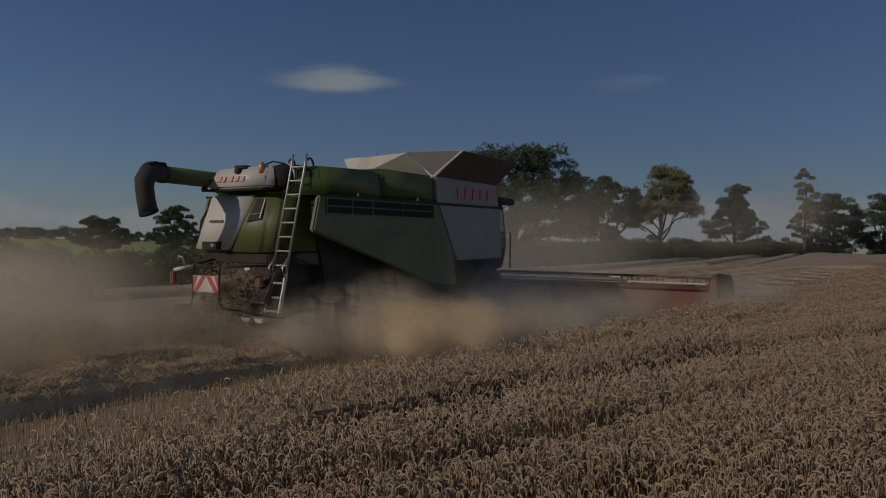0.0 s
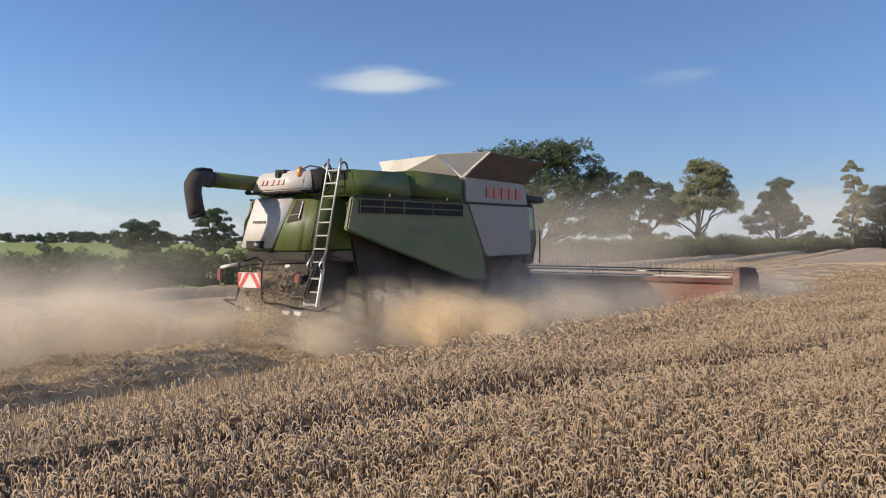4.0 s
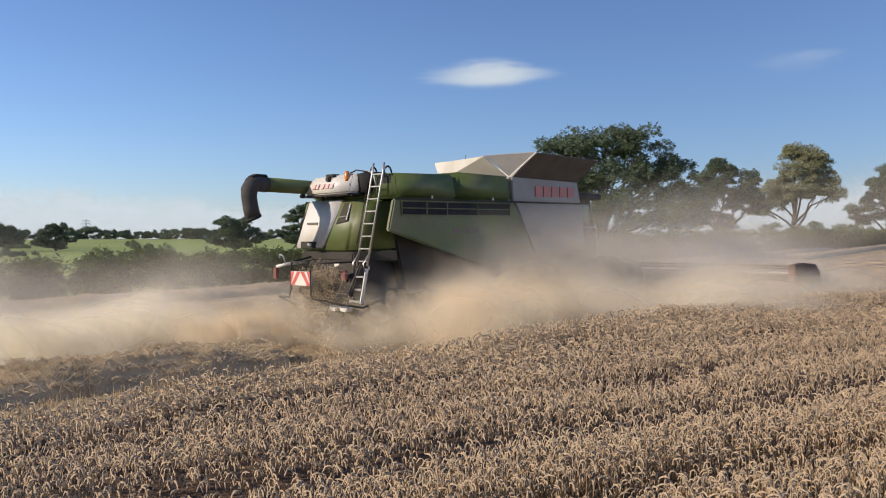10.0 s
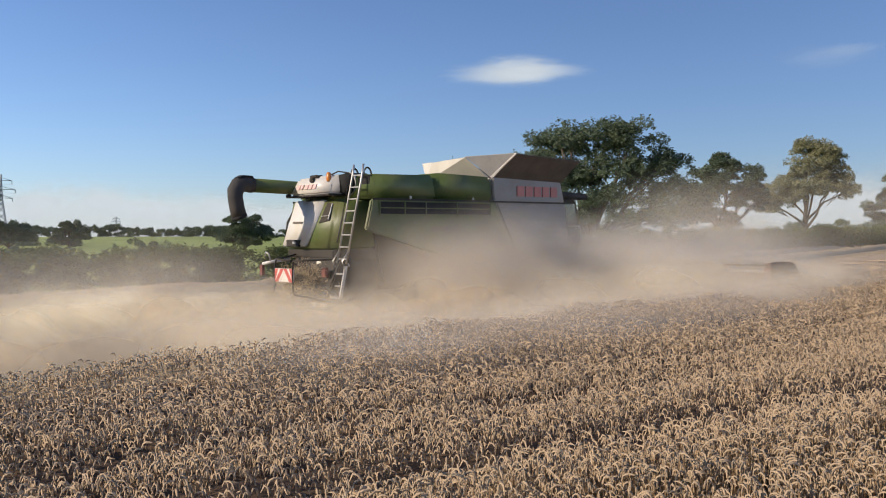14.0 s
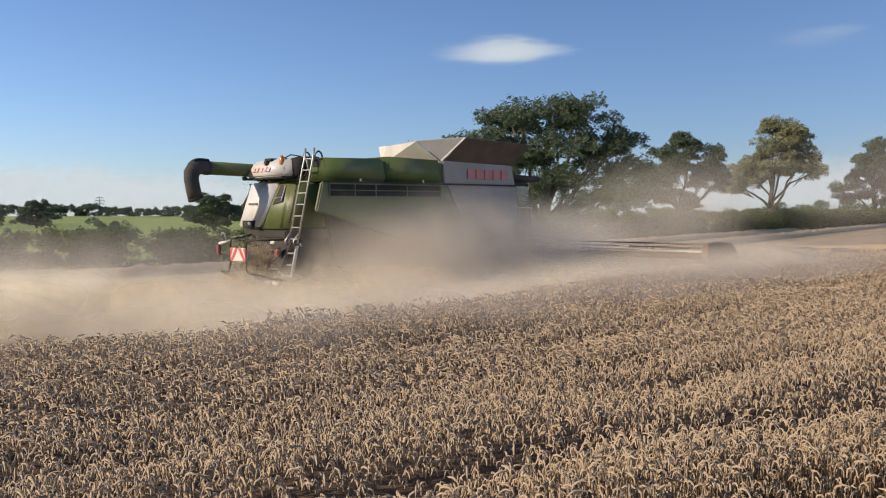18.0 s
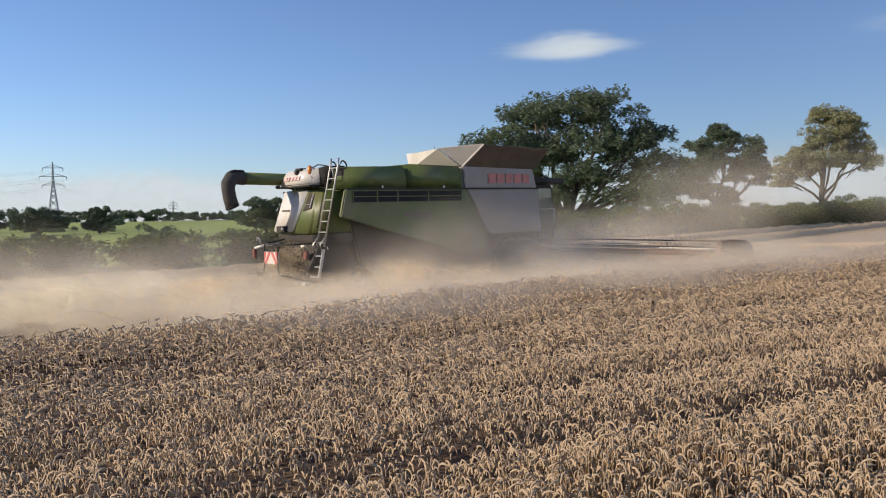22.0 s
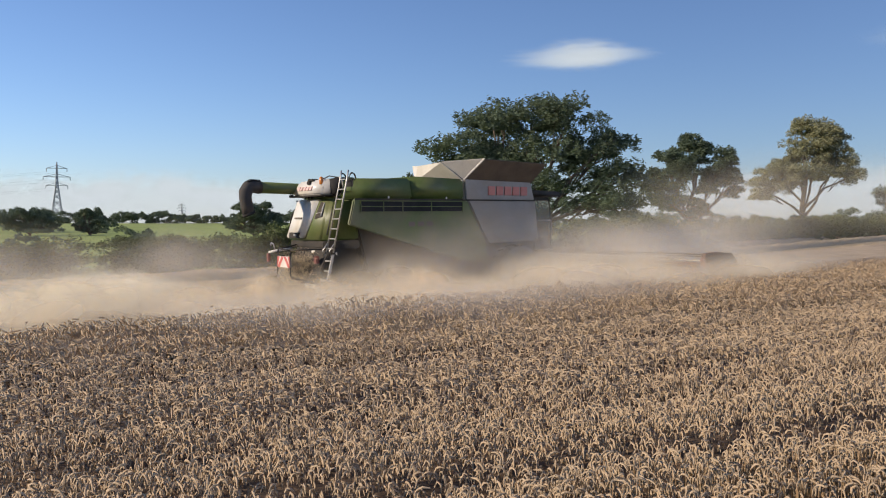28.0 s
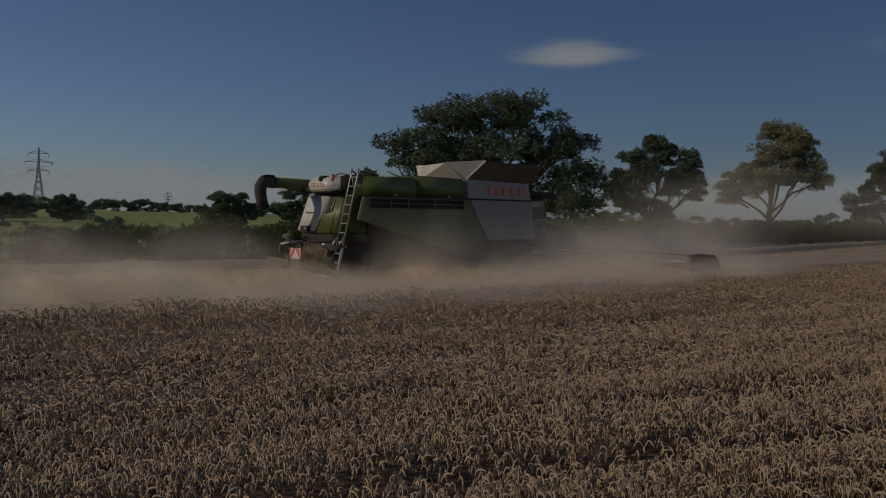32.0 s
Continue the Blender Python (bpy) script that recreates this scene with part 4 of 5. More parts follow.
# ---- the harvester: x ahead, y to its left, z up from the ground ----
def build_harvester():
    root = thing("combine_harvester", "dusty green and pale grey combine harvester with wide red header", "combine harvester")
    part("chassis", prism([(0.15, 2.6), (0.5, 1.35), (2.4, 0.95), (6.4, 0.85), (7.1, 1.4), (7.1, 3.35), (0.15, 3.35)], 1, -1.22, 1.22, 0.05), M_DARK, root, "dark dusty chassis and threshing body")
    for y0, y1 in ((-1.62, -1.50), (1.50, 1.62)):
        out = -1 if y0 < 0 else 1
        skin = part("side_panel", prism([(-0.18, 3.40), (-0.36, 2.70), (1.34, 2.22), (3.94, 1.52), (4.90, 1.45), (4.72, 2.20), (4.00, 3.40)], 1, y0, y1, 0.03), M_GREEN, root, "green painted side panel")
        part("side_panel", prism([(4.02, 3.40), (4.74, 2.20), (4.92, 2.05), (7.15, 2.08), (6.98, 3.40)], 1, y0, y1, 0.03), M_GREY, root, "pale grey lower side panel")
        upper = part("tank_panel", prism([(3.96, 3.43), (6.95, 3.43), (6.78, 4.00), (3.92, 4.05)], 1, y0 + 0.015, y1 - 0.015, 0.02), M_GREY, root, "pale grey grain tank side")
        edge = y0 if out < 0 else y1
        for k in range(5):
            x = 4.86 + k * 0.36
            lo, hi = (x, min(edge + 0.012 * out, edge - 0.02 * out), 3.57), (x + 0.29, max(edge + 0.012 * out, edge - 0.02 * out), 3.85)
            part("badge_mark", box(lo, hi, 0.004), M_BADGE, upper, "faded red brand mark")
        for k in range(3):
            lo, hi = (1.70 + k * 0.34, min(edge + 0.006 * out, edge - 0.02 * out), 2.62), (1.94 + k * 0.34, max(edge + 0.006 * out, edge - 0.02 * out), 2.76)
            part("model_mark", box(lo, hi, 0.003), M_CANVAS, skin, "dull model mark")
        g = [edge - 0.03 * out, edge + 0.012 * out]
        part("grille", box((0.02, min(g), 3.05), (3.78, max(g), 3.36), 0.01), M_BLACK, skin, "dark louvred air grille")
        for z in (3.05, 3.205, 3.36):
            part("grille_bar", box((0.02, min(edge, edge + 0.03 * out), z - 0.012), (3.78, max(edge, edge + 0.03 * out), z + 0.012), 0.004), M_GREEN, skin)
        for x in (0.02, 0.80, 1.48, 2.55, 3.78):
            part("grille_bar", box((x - 0.015, min(edge, edge + 0.032 * out), 3.05), (x + 0.015, max(edge, edge + 0.032 * out), 3.36), 0.004), M_GREEN, skin)
        part("seam", box((-0.18, min(edge, edge + 0.02 * out), 3.385), (6.96, max(edge, edge + 0.02 * out), 3.43), 0.004), M_DARK, root, "dark seam under the hood")
        for x in (0.95, 3.1):
            part("catch", box((x, min(edge, edge + 0.025 * out), 3.43), (x + 0.06, max(edge, edge + 0.025 * out), 3.50), 0.006), M_STEEL, skin, "small steel catch")
    part("engine_hood", hexa([(-0.05, -1.55, 3.43), (1.92, -1.57, 3.43), (1.92, 1.57, 3.43), (-0.05, 1.55, 3.43), (0.0, -1.42, 4.00), (1.92, -1.44, 4.04), (1.92, 1.44, 4.04), (0.0, 1.42, 4.00)], 0.06), M_GREEN, root, "green engine hood", True)
    part("tank_hood", hexa([(1.93, -1.58, 3.43), (3.92, -1.58, 3.43), (3.92, 1.58, 3.43), (1.93, 1.58, 3.43), (2.02, -1.48, 4.10), (3.88, -1.56, 4.06), (3.88, 1.56, 4.06), (2.02, 1.48, 4.10)], 0.06), M_GREEN, root, "green stepped hood behind the grain tank", True)
    # grain tank with its covers folded up and out
    part("grain_tank", prism([(3.95, 3.4), (6.95, 3.4), (6.85, 4.02), (3.92, 4.05)], 1, -1.48, 1.48, 0.02), M_BEIGE, root, "grain tank")
    def flap(name, pts, mat, label, t=0.03):
        a, b, c, d = [Vector(p) for p in pts]
        n = (b - a).cross(d - a).normalized() * t
        part(name, hexa([a, b, c, d, a + n, b + n, c + n, d + n], 0.006), mat, root, label)
    flap("tank_flap", [(3.92, 0.95, 4.06), (3.92, -1.46, 4.06), (3.30, -1.20, 4.58), (3.72, 0.52, 4.56)], M_BEIGE, "pale tank cover standing open at the rear")
    flap("tank_flap", [(3.98, -1.52, 4.04), (6.85, -1.52, 4.00), (6.95, -2.16, 4.60), (4.22, -2.16, 4.66)], M_CANVAS, "tank cover standing open at the side")
    flap("tank_flap", [(6.85, 0.98, 4.00), (3.98, 0.98, 4.04), (4.22, 1.45, 4.60), (6.95, 1.45, 4.58)], M_CANVAS, "tank cover standing open at the side")
    flap("tank_flap", [(6.88, -1.46, 4.02), (6.88, 0.95, 4.02), (7.15, 0.60, 4.50), (7.15, -1.20, 4.50)], M_BEIGE, "tank cover standing open at the front")
    for corner in (((3.30, -1.20, 4.58), (4.22, -2.16, 4.66), (3.95, -1.50, 4.05)), ((7.15, -1.20, 4.50), (6.95, -2.16, 4.60), (6.87, -1.50, 4.03)),
                   ((3.72, 0.52, 4.56), (4.22, 1.45, 4.60), (3.95, 0.96, 4.05)), ((7.15, 0.60, 4.50), (6.95, 1.45, 4.58), (6.87, 0.96, 4.03))):
        bm = bmesh.new()
        n = Vector((0, 0, 0.012))
        v0, v1 = [bm.verts.new(Vector(p)) for p in corner], [bm.verts.new(Vector(p) + n) for p in corner]
        bm.faces.new(v0)
        bm.faces.new(v1[::-1])
        for i in range(3):
            bm.faces.new((v0[i], v1[i], v1[(i + 1) % 3], v0[(i + 1) % 3]))
        part("gusset", bm, M_BEIGE, root, "pale canvas corner between the covers")
        part("rim", tube(corner[1:], 0.022, 6), M_SIGN_WHITE, root, "bright rim of the tank cover")
    # rear hood
    part("rear_hood", hexa([(-0.62, -0.42, 2.18), (0.20, -1.30, 2.22), (0.2, 1.42, 2.22), (-0.62, 1.42, 2.18), (-0.30, -0.46, 3.46), (0.22, -1.16, 3.46), (0.2, 1.36, 3.46), (-0.30, 1.28, 3.44)], 0.08), M_GREEN, root, "green moulded rear hood", True)
    panel = part("rear_panel", hexa([(-0.68, 0.40, 2.30), (-0.55, 0.40, 2.30), (-0.55, 1.40, 2.30), (-0.68, 1.40, 2.30), (-0.345, 0.02, 3.43), (-0.20, 0.02, 3.43), (-0.20, 1.27, 3.43), (-0.345, 1.27, 3.43)], 0.03), M_WHITE, root, "white moulded panel on the rear hood", True)
    part("panel_mark", hexa([(-0.545, 0.72, 2.86), (-0.50, 0.72, 2.86), (-0.50, 1.12, 2.86), (-0.545, 1.12, 2.86), (-0.525, 0.72, 2.91), (-0.48, 0.72, 2.91), (-0.48, 1.12, 2.91), (-0.525, 1.12, 2.91)], 0.002), M_CANVAS, panel)
    cover = part("hood_cover", hexa([(-0.58, -0.50, 3.56), (0.55, -0.50, 3.58), (0.55, 1.18, 3.58), (-0.58, 1.18, 3.54), (-0.38, -0.44, 4.02), (0.5, -0.44, 4.06), (0.5, 1.06, 4.04), (-0.40, 1.06, 3.97)], 0.05), M_WHITE, root, "white cover on the rear deck", True)
    part("cover_lip", hexa([(-0.60, -0.50, 3.52), (0.5, -0.50, 3.52), (0.5, 1.18, 3.50), (-0.60, 1.18, 3.50), (-0.60, -0.50, 3.565), (0.5, -0.50, 3.565), (0.5, 1.18, 3.545), (-0.60, 1.18, 3.545)], 0.01), M_DARK, cover, "dark rubber lip under the cover")
    for k, w in enumerate((0.13, 0.09, 0.13, 0.13, 0.12)):
        y = 0.92 - k * 0.17
        part("cover_mark", hexa([(-0.552, y - w, 3.70), (-0.50, y - w, 3.70), (-0.50, y, 3.70), (-0.552, y, 3.70), (-0.502, y - w, 3.81), (-0.45, y - w, 3.81), (-0.45, y, 3.81), (-0.502, y, 3.81)], 0.003), M_FADED, cover, "faded pink brand mark")
    for y in (0.28, 0.46, 0.66):
        part("hinge", tube([(-0.42, y, 3.62), (-0.42, y, 3.44)], 0.025, 6), M_DARK, root)
    part("tail_skirt", hexa([(-0.60, -0.66, 2.02), (0.2, -1.3, 2.0), (0.2, 1.3, 2.0), (-0.60, 1.26, 2.02), (-0.60, -0.66, 2.22), (0.2, -1.3, 2.26), (0.2, 1.3, 2.26), (-0.60, 1.26, 2.22)], 0.03), M_DARK, root, "dark skirt under the rear hood")
    part("plate_recess", box((-0.715, 0.62, 2.30), (-0.62, 1.14, 2.46), 0.01), M_DARK, root)
    part("plate_lamp", box((-0.73, 0.70, 2.36), (-0.70, 0.86, 2.42), 0.008), M_STEEL, root)
    win = part("vent_frame", hexa([(-0.455, -0.34, 2.92), (-0.40, -0.34, 2.92), (-0.40, 0.10, 2.86), (-0.475, 0.10, 2.86), (-0.335, -0.34, 3.34), (-0.28, -0.34, 3.34), (-0.28, -0.08, 3.38), (-0.325, -0.08, 3.38)], 0.012), M_DARK, root, "dark recessed hand hold in the hood")
    part("handle", tube([(-0.47, -0.30, 2.95), (-0.35, -0.32, 3.33)], 0.018, 6), M_STEEL, win)
    part("handle", tube([(-0.44, -0.30, 3.05), (-0.44, 0.02, 3.02)], 0.012, 6), M_STEEL, win)
    part("grab_rail", tube([(-0.30, 1.30, 3.3), (-0.48, 1.42, 2.9), (-0.62, 1.40, 2.3)], 0.03, 8), M_DARK, root, "black side rail of the hood")
    # rotary screen, beacon, hoses
    part("air_screen", tube([(-0.25, -0.52, 3.80), (-0.05, -0.52, 3.80), (0.42, -0.62, 3.80)], [0.22, 0.27, 0.27], 20), M_BLACK, root, "dark round dust screen", True)
    part("screen_band", disc((-0.02, -0.55, 3.80), (1, 0, 0), 0.285, 0.05, 24), M_STEEL, root)
    part("cooler_box", box((-0.02, -1.36, 3.46), (0.55, -0.86, 3.98), 0.04), M_BLACK, root, "dark cooling unit")
    part("beacon", tube([(-0.44, -0.30, 3.86), (-0.44, -0.30, 3.90), (-0.44, -0.30, 4.04), (-0.44, -0.30, 4.08)], [0.055, 0.06, 0.06, 0.03], 12), M_ORANGE, root, "orange warning beacon", True)
    part("beacon_stalk", tube([(-0.42, -0.42, 3.5), (-0.46, -0.42, 3.78), (-0.44, -0.30, 3.86)], 0.018, 6), M_STEEL, root)
    part("rear_camera", box((-0.42, 0.22, 3.97), (-0.22, 0.52, 4.04), 0.015), M_DARK, root, "black reversing camera")
    part("work_lamp", box((-0.50, 0.30, 3.86), (-0.40, 0.44, 3.98), 0.02), M_DARK, root, "dark work lamp")
    part("hose", tube([(-0.32, -0.22, 4.02), (-0.25, -0.42, 4.10), (-0.1, -0.62, 4.06), (0.0, -0.7, 3.95)], 0.018, 6), M_RUBBER, root, "black hose")
    part("antenna", tube([(4.9, 0.9, 4.0), (4.95, 0.95, 4.85)], 0.006, 5), M_DARK, root, "thin whip antenna")
    # ladder
    def lean(z):
        return -0.80 + (z - 1.12) * 0.235
    for y in (-0.82, -1.18):
        part("ladder_rail", tube([(lean(1.92), y, 1.92), (lean(4.0), y, 4.0), (lean(4.0) + 0.04, y, 4.24)], 0.026, 8), M_STEEL, root, "bright steel ladder rail", True)
        part("step_rail", hexa([(lean(1.1) - 0.04, y - 0.02, 1.1), (lean(1.1) + 0.04, y - 0.02, 1.1), (lean(1.1) + 0.04, y + 0.02, 1.1), (lean(1.1) - 0.04, y + 0.02, 1.1), (lean(1.86) - 0.04, y - 0.02, 1.86), (lean(1.86) + 0.04, y - 0.02, 1.86), (lean(1.86) + 0.04, y + 0.02, 1.86), (lean(1.86) - 0.04, y + 0.02, 1.86)], 0.006), M_STEEL, root, "bright steel side of the folding steps")
        part("step_link", tube([(lean(1.86) - 0.06, y, 1.80), (lean(1.9) - 0.12, y, 1.98), (lean(2.2), y, 2.2)], 0.02, 7), M_STEEL, root, "steel link of the folding steps", True)
    for k in range(8):
        z = 2.02 + k * 0.28
        part("ladder_rung", box((lean(z) - 0.02, -1.17, z - 0.014), (lean(z) + 0.03, -0.83, z + 0.014), 0.006), M_STEEL, root)
    for z in (1.14, 1.40, 1.68):
        part("step_tread", box((lean(z) - 0.06, -1.17, z - 0.018), (lean(z) + 0.07, -0.83, z + 0.018), 0.006), M_STEEL, root, "flat steel tread")
    part("ladder_hose", tube([(-0.05, -0.72, 4.02), (-0.22, -0.74, 3.7), (-0.40, -0.76, 3.0), (-0.55, -0.74, 2.4)], 0.02, 7), M_RUBBER, root, "black hose beside the ladder", True)
    # dark sheets added under the body to block low sun and darken the underside
    for sy in (-1, 1):
        a, b = sorted((sy * 1.26, sy * 1.31))
        part("side_shade_sheet", prism([(1.95, 0.75), (5.15, 0.62), (5.3, 1.75), (2.2, 1.55)], 1, a, b, 0.01), M_DARK, root, "added dark sheet between the wheels that keeps the underside in shade")
        a, b = sorted((sy * 0.98, sy * 1.68))
        part("rear_shade_sheet", box((0.36, a, 0.22), (0.40, b, 1.28), 0.008), M_RUBBER, root, "added black sheet behind the rear wheel that keeps the underside in shade")
    for y in (-0.60, -1.10):
        hoop = [(0.10 + 0.12 * math.sin(a), y, 3.95 + 0.22 * math.cos(a)) for a in np.linspace(-1.5, 1.8, 9)]
        part("handrail", tube(hoop + [(0.24, y, 3.5)], 0.022, 7), M_DARK, root, "black handrail hoop", True)
    part("step_bracket", tube([(-0.62, -0.05, 1.92), (-0.42, -0.55, 1.86), (-0.35, -0.95, 1.88)], 0.05, 8), M_WHITE, root, "pale folding step arm", True)
    part("step_hook", tube([(-0.5, -0.30, 1.9), (-0.5, -0.34, 2.16), (-0.5, -0.52, 2.20), (-0.48, -0.56, 2.1)], 0.03, 7), M_STEEL, root, "", True)
    part("tail_lamp", box((-0.93, -0.80, 1.60), (-0.83, -0.62, 1.82), 0.02), M_LENS, root, "red tail lamp")
    # warning board and guard rails
    board = part("warning_board", box((-1.44, -0.22, 1.48), (-1.41, 0.54, 1.80), 0.005), M_SIGN_WHITE, root, "red and white chevron warning board")
    for k in range(2):
        for sy in (-1, 1):
            c, lo, hi, w = 0.16, -0.215, 0.535, 0.125
            y0 = c + sy * k * 0.235
            y1 = y0 + sy * 0.24
            q = [(y0, 1.795), (min(max(y0 + sy * w, lo), hi), 1.795), (min(max(y1 + sy * w, lo), hi), 1.485), (min(max(y1, lo), hi), 1.485)]
            part("stripe", prism(q, 0, -1.446, -1.440, 0), M_SIGN_RED, board, "red stripe")
    part("board_frame", tube([(-1.40, 0.54, 2.02), (-1.42, 0.56, 1.86), (-1.43, 0.53, 1.42), (-1.43, 0.62, 1.20), (-1.43, 0.98, 1.20)], 0.022, 7), M_DARK, root, "black tubular guard", True)
    part("board_frame", tube([(-0.6, -0.75, 2.0), (-1.35, -0.56, 2.0), (-1.42, -0.22, 1.98), (-1.43, -0.20, 1.80), (-1.43, -0.20, 1.26), (-1.43, -0.32, 1.18), (-1.43, -0.75, 1.18)], 0.022, 7), M_DARK, root, "black tubular guard", True)
    part("board_frame", tube([(-0.6, 0.9, 2.1), (-1.0, 0.75, 2.04), (-1.40, 0.54, 2.02), (-1.42, -0.1, 1.98)], 0.022, 7), M_DARK, root, "black tubular guard", True)
    part("spreader_guard", tube([(-1.43, 1.02, 1.20), (-1.2, 0.80, 1.02), (-1.05, 0.55, 0.98)], 0.025, 7), M_DARK, root, "", True)
    part("spreader_guard", tube([(-1.43, -0.75, 1.18), (-1.25, -1.0, 1.10), (-0.85, -1.30, 1.02), (-0.45, -1.40, 1.16)], 0.025, 7), M_DARK, root, "", True)
    part("light_arm", tube([(-0.7, 1.0, 1.98), (-1.2, 1.02, 1.94), (-1.35, 1.22, 1.88)], 0.04, 7), M_WHITE, root, "pale lamp arm", True)
    part("tail_lamp", box((-1.40, 1.16, 1.60), (-1.32, 1.30, 1.86), 0.02), M_LENS, root, "red tail lamp")
    part("mirror_stalk", tube([(-1.30, 0.94, 1.96), (-1.33, 0.98, 2.14), (-1.33, 1.10, 2.17), (-1.33, 1.14, 2.08)], 0.022, 7), M_STEEL, root, "", True)
    for y in (-0.95, -0.60, 0.60):
        part("spreader_plate", prism([(y - 0.14, 1.02), (y + 0.14, 1.05), (y + 0.10, 0.94), (y - 0.09, 0.92)], 0, -1.14, -0.94, 0.02), M_WHITE, root, "pale worn spreader plate")
    part("chopper", prism([(-0.55, 2.05), (-0.95, 1.30), (-0.55, 0.95), (0.5, 1.2), (0.5, 2.05)], 1, -0.95, 0.95, 0.03), M_DARK, root, "dark straw chopper housing")
    rng = np.random.default_rng(77)
    pieces = []
    for k in range(8):
        e = rng.uniform(0.05, 0.11)
        tv, tf = spine([(-e, 0, 0), (0, 0.03, 0.03), (e, 0, rng.normal(0, 0.1))], [0.003, 0.004, 0.003], 3)
        n = 320
        q = rng.uniform(0, 1, n)
        pos = np.stack([-0.90 - 0.75 * q + rng.normal(0, 0.14, n), 0.0 + rng.normal(0, 0.36 + 0.2 * q, n), 1.75 - 1.6 * q ** 1.5 + rng.normal(0, 0.12, n)], 1)
        v, f = stamped(tv, tf, pos, rng.uniform(0, 6.3, n), rng.uniform(0.4, 0.85, n))
        pieces.append((v, f, 0))
    v, f, m = joined(pieces)
    fall = new("falling_straw", array_mesh("falling_straw", v, f, [M_STRAW], m))
    fall.parent = root
    tagged(fall, "golden straw falling from the chopper", kind="stuff")
    # unloading auger, folded back
    part("auger_tube", tube([(3.6, 1.62, 3.72), (0.2, 1.36, 3.76), (-1.72, 1.22, 3.80)], 0.17, 18), M_GREEN, root, "long green unloading auger", True)
    part("auger_band", disc((-1.66, 1.224, 3.80), (1, 0.08, 0), 0.185, 0.10, 20), M_DARK, root)
    part("spout", tube([(-1.66, 1.22, 3.80), (-1.86, 1.21, 3.82), (-2.00, 1.20, 3.78), (-2.09, 1.19, 3.64), (-2.10, 1.18, 3.50), (-2.06, 1.18, 3.26), (-2.00, 1.18, 3.03)], [0.18, 0.19, 0.20, 0.195, 0.18, 0.18, 0.185], 16, side=(0, 1, 0)), M_RUBBER, root, "dark grey curved rubber spout", True)
    part("spout_hinge", prism([(-1.62, 3.96), (-1.66, 4.02), (-1.92, 4.03), (-2.06, 3.96), (-2.02, 3.92), (-1.9, 3.97)], 1, 1.10, 1.32, 0.01), M_BLACK, root, "black hinge cap of the spout")
    part("spout_lip", tube([(-2.015, 1.18, 3.07), (-1.985, 1.18, 3.00)], [0.19, 0.195], 16, side=(0, 1, 0)), M_BLACK, root, "worn black rim of the spout", True)
    part("auger_lamp", box((-0.62, 1.18, 3.50), (-0.50, 1.30, 3.60), 0.02), M_DARK, root, "small lamp below the auger")
    # cab and feeder
    cab = part("cab", prism([(7.05, 1.75), (8.35, 1.75), (8.55, 2.4), (8.35, 3.55), (7.05, 3.55)], 1, -0.98, 0.98, 0.05), M_DARK, root, "dark operator's cab")
    part("cab_window", prism([(7.2, 2.15), (8.30, 2.15), (8.40, 2.5), (8.25, 3.42), (7.2, 3.42)], 1, -1.0, -0.985, 0), M_GLASS, cab, "tinted cab window")
    part("cab_window", prism([(7.2, 2.15), (8.30, 2.15), (8.40, 2.5), (8.25, 3.42), (7.2, 3.42)], 1, 0.985, 1.0, 0), M_GLASS, cab, "tinted cab window")
    part("cab_roof", prism([(6.98, 3.56), (8.85, 3.56), (8.8, 3.74), (6.98, 3.80)], 1, -1.08, 1.08, 0.04), M_DARK, root, "dark cab roof", True)
    part("platform_rail", tube([(7.1, -1.45, 1.8), (7.1, -1.45, 2.75), (7.9, -1.45, 2.75), (7.9, -1.45, 1.8)], 0.022, 7), M_STEEL, root, "", True)
    arm = part("mirror_arm", tube([(8.5, 1.0, 3.5), (8.75, 1.55, 3.45), (8.72, 1.62, 3.2)], 0.022, 7), M_DARK, root, "", True)
    part("mirror", box((8.68, 1.62 - 0.12, 2.75), (8.76, 1.62 + 0.12, 3.22), 0.02), M_DARK, arm, "black wing mirror")
    part("feeder_house", prism([(7.0, 1.0), (7.3, 1.7), (9.2, 0.95), (9.2, 0.35)], 1, -0.85, 0.85, 0.03), M_GREEN, root, "green feeder house")
    part("axle", tube([(6.2, -1.3, 0.98), (6.2, 1.3, 0.98)], 0.16, 12), M_DARK, root)
    part("axle", tube([(1.3, -1.3, 0.70), (1.3, 1.3, 0.70)], 0.11, 12), M_DARK, root)
    wheels = []
    for x, y, r, w in ((6.2, -1.42, 0.98, 0.72), (6.2, 1.42, 0.98, 0.72), (1.3, -1.38, 0.70, 0.55), (1.3, 1.38, 0.70, 0.55)):
        bm = tube([(0, -w / 2, 0), (0, -w / 2 + 0.06, 0), (0, w / 2 - 0.06, 0), (0, w / 2, 0)], [r * 0.86, r * 0.96, r * 0.96, r * 0.86], 30)
        for k in range(20):
            a = 2 * math.pi * k / 20
            for side in (-1, 1):
                m = Matrix.Rotation(a + side * 0.08, 4, "Y") @ Matrix.Translation((r * 0.98, side * w * 0.22, 0)) @ Matrix.Rotation(side * 0.5, 4, "X") @ Matrix.Diagonal((0.06, w * 0.46, 0.07, 1))
                bmesh.ops.create_cube(bm, size=1, matrix=m)
        wheel = part("wheel", bm, M_RUBBER, root, "large black lugged tyre")
        wheel.location = (x, y, r)
        out = -1 if y < 0 else 1
        part("rim", disc((0, out * w * 0.32, 0), (0, 1, 0), r * 0.52, w * 0.45, 24, 0.02), M_RED, wheel, "dusty red wheel rim", True)
        part("hub", disc((0, out * w * 0.50, 0), (0, 1, 0), r * 0.18, 0.14, 16, 0.02), M_DARK, wheel)
        wheels.append((wheel, r))
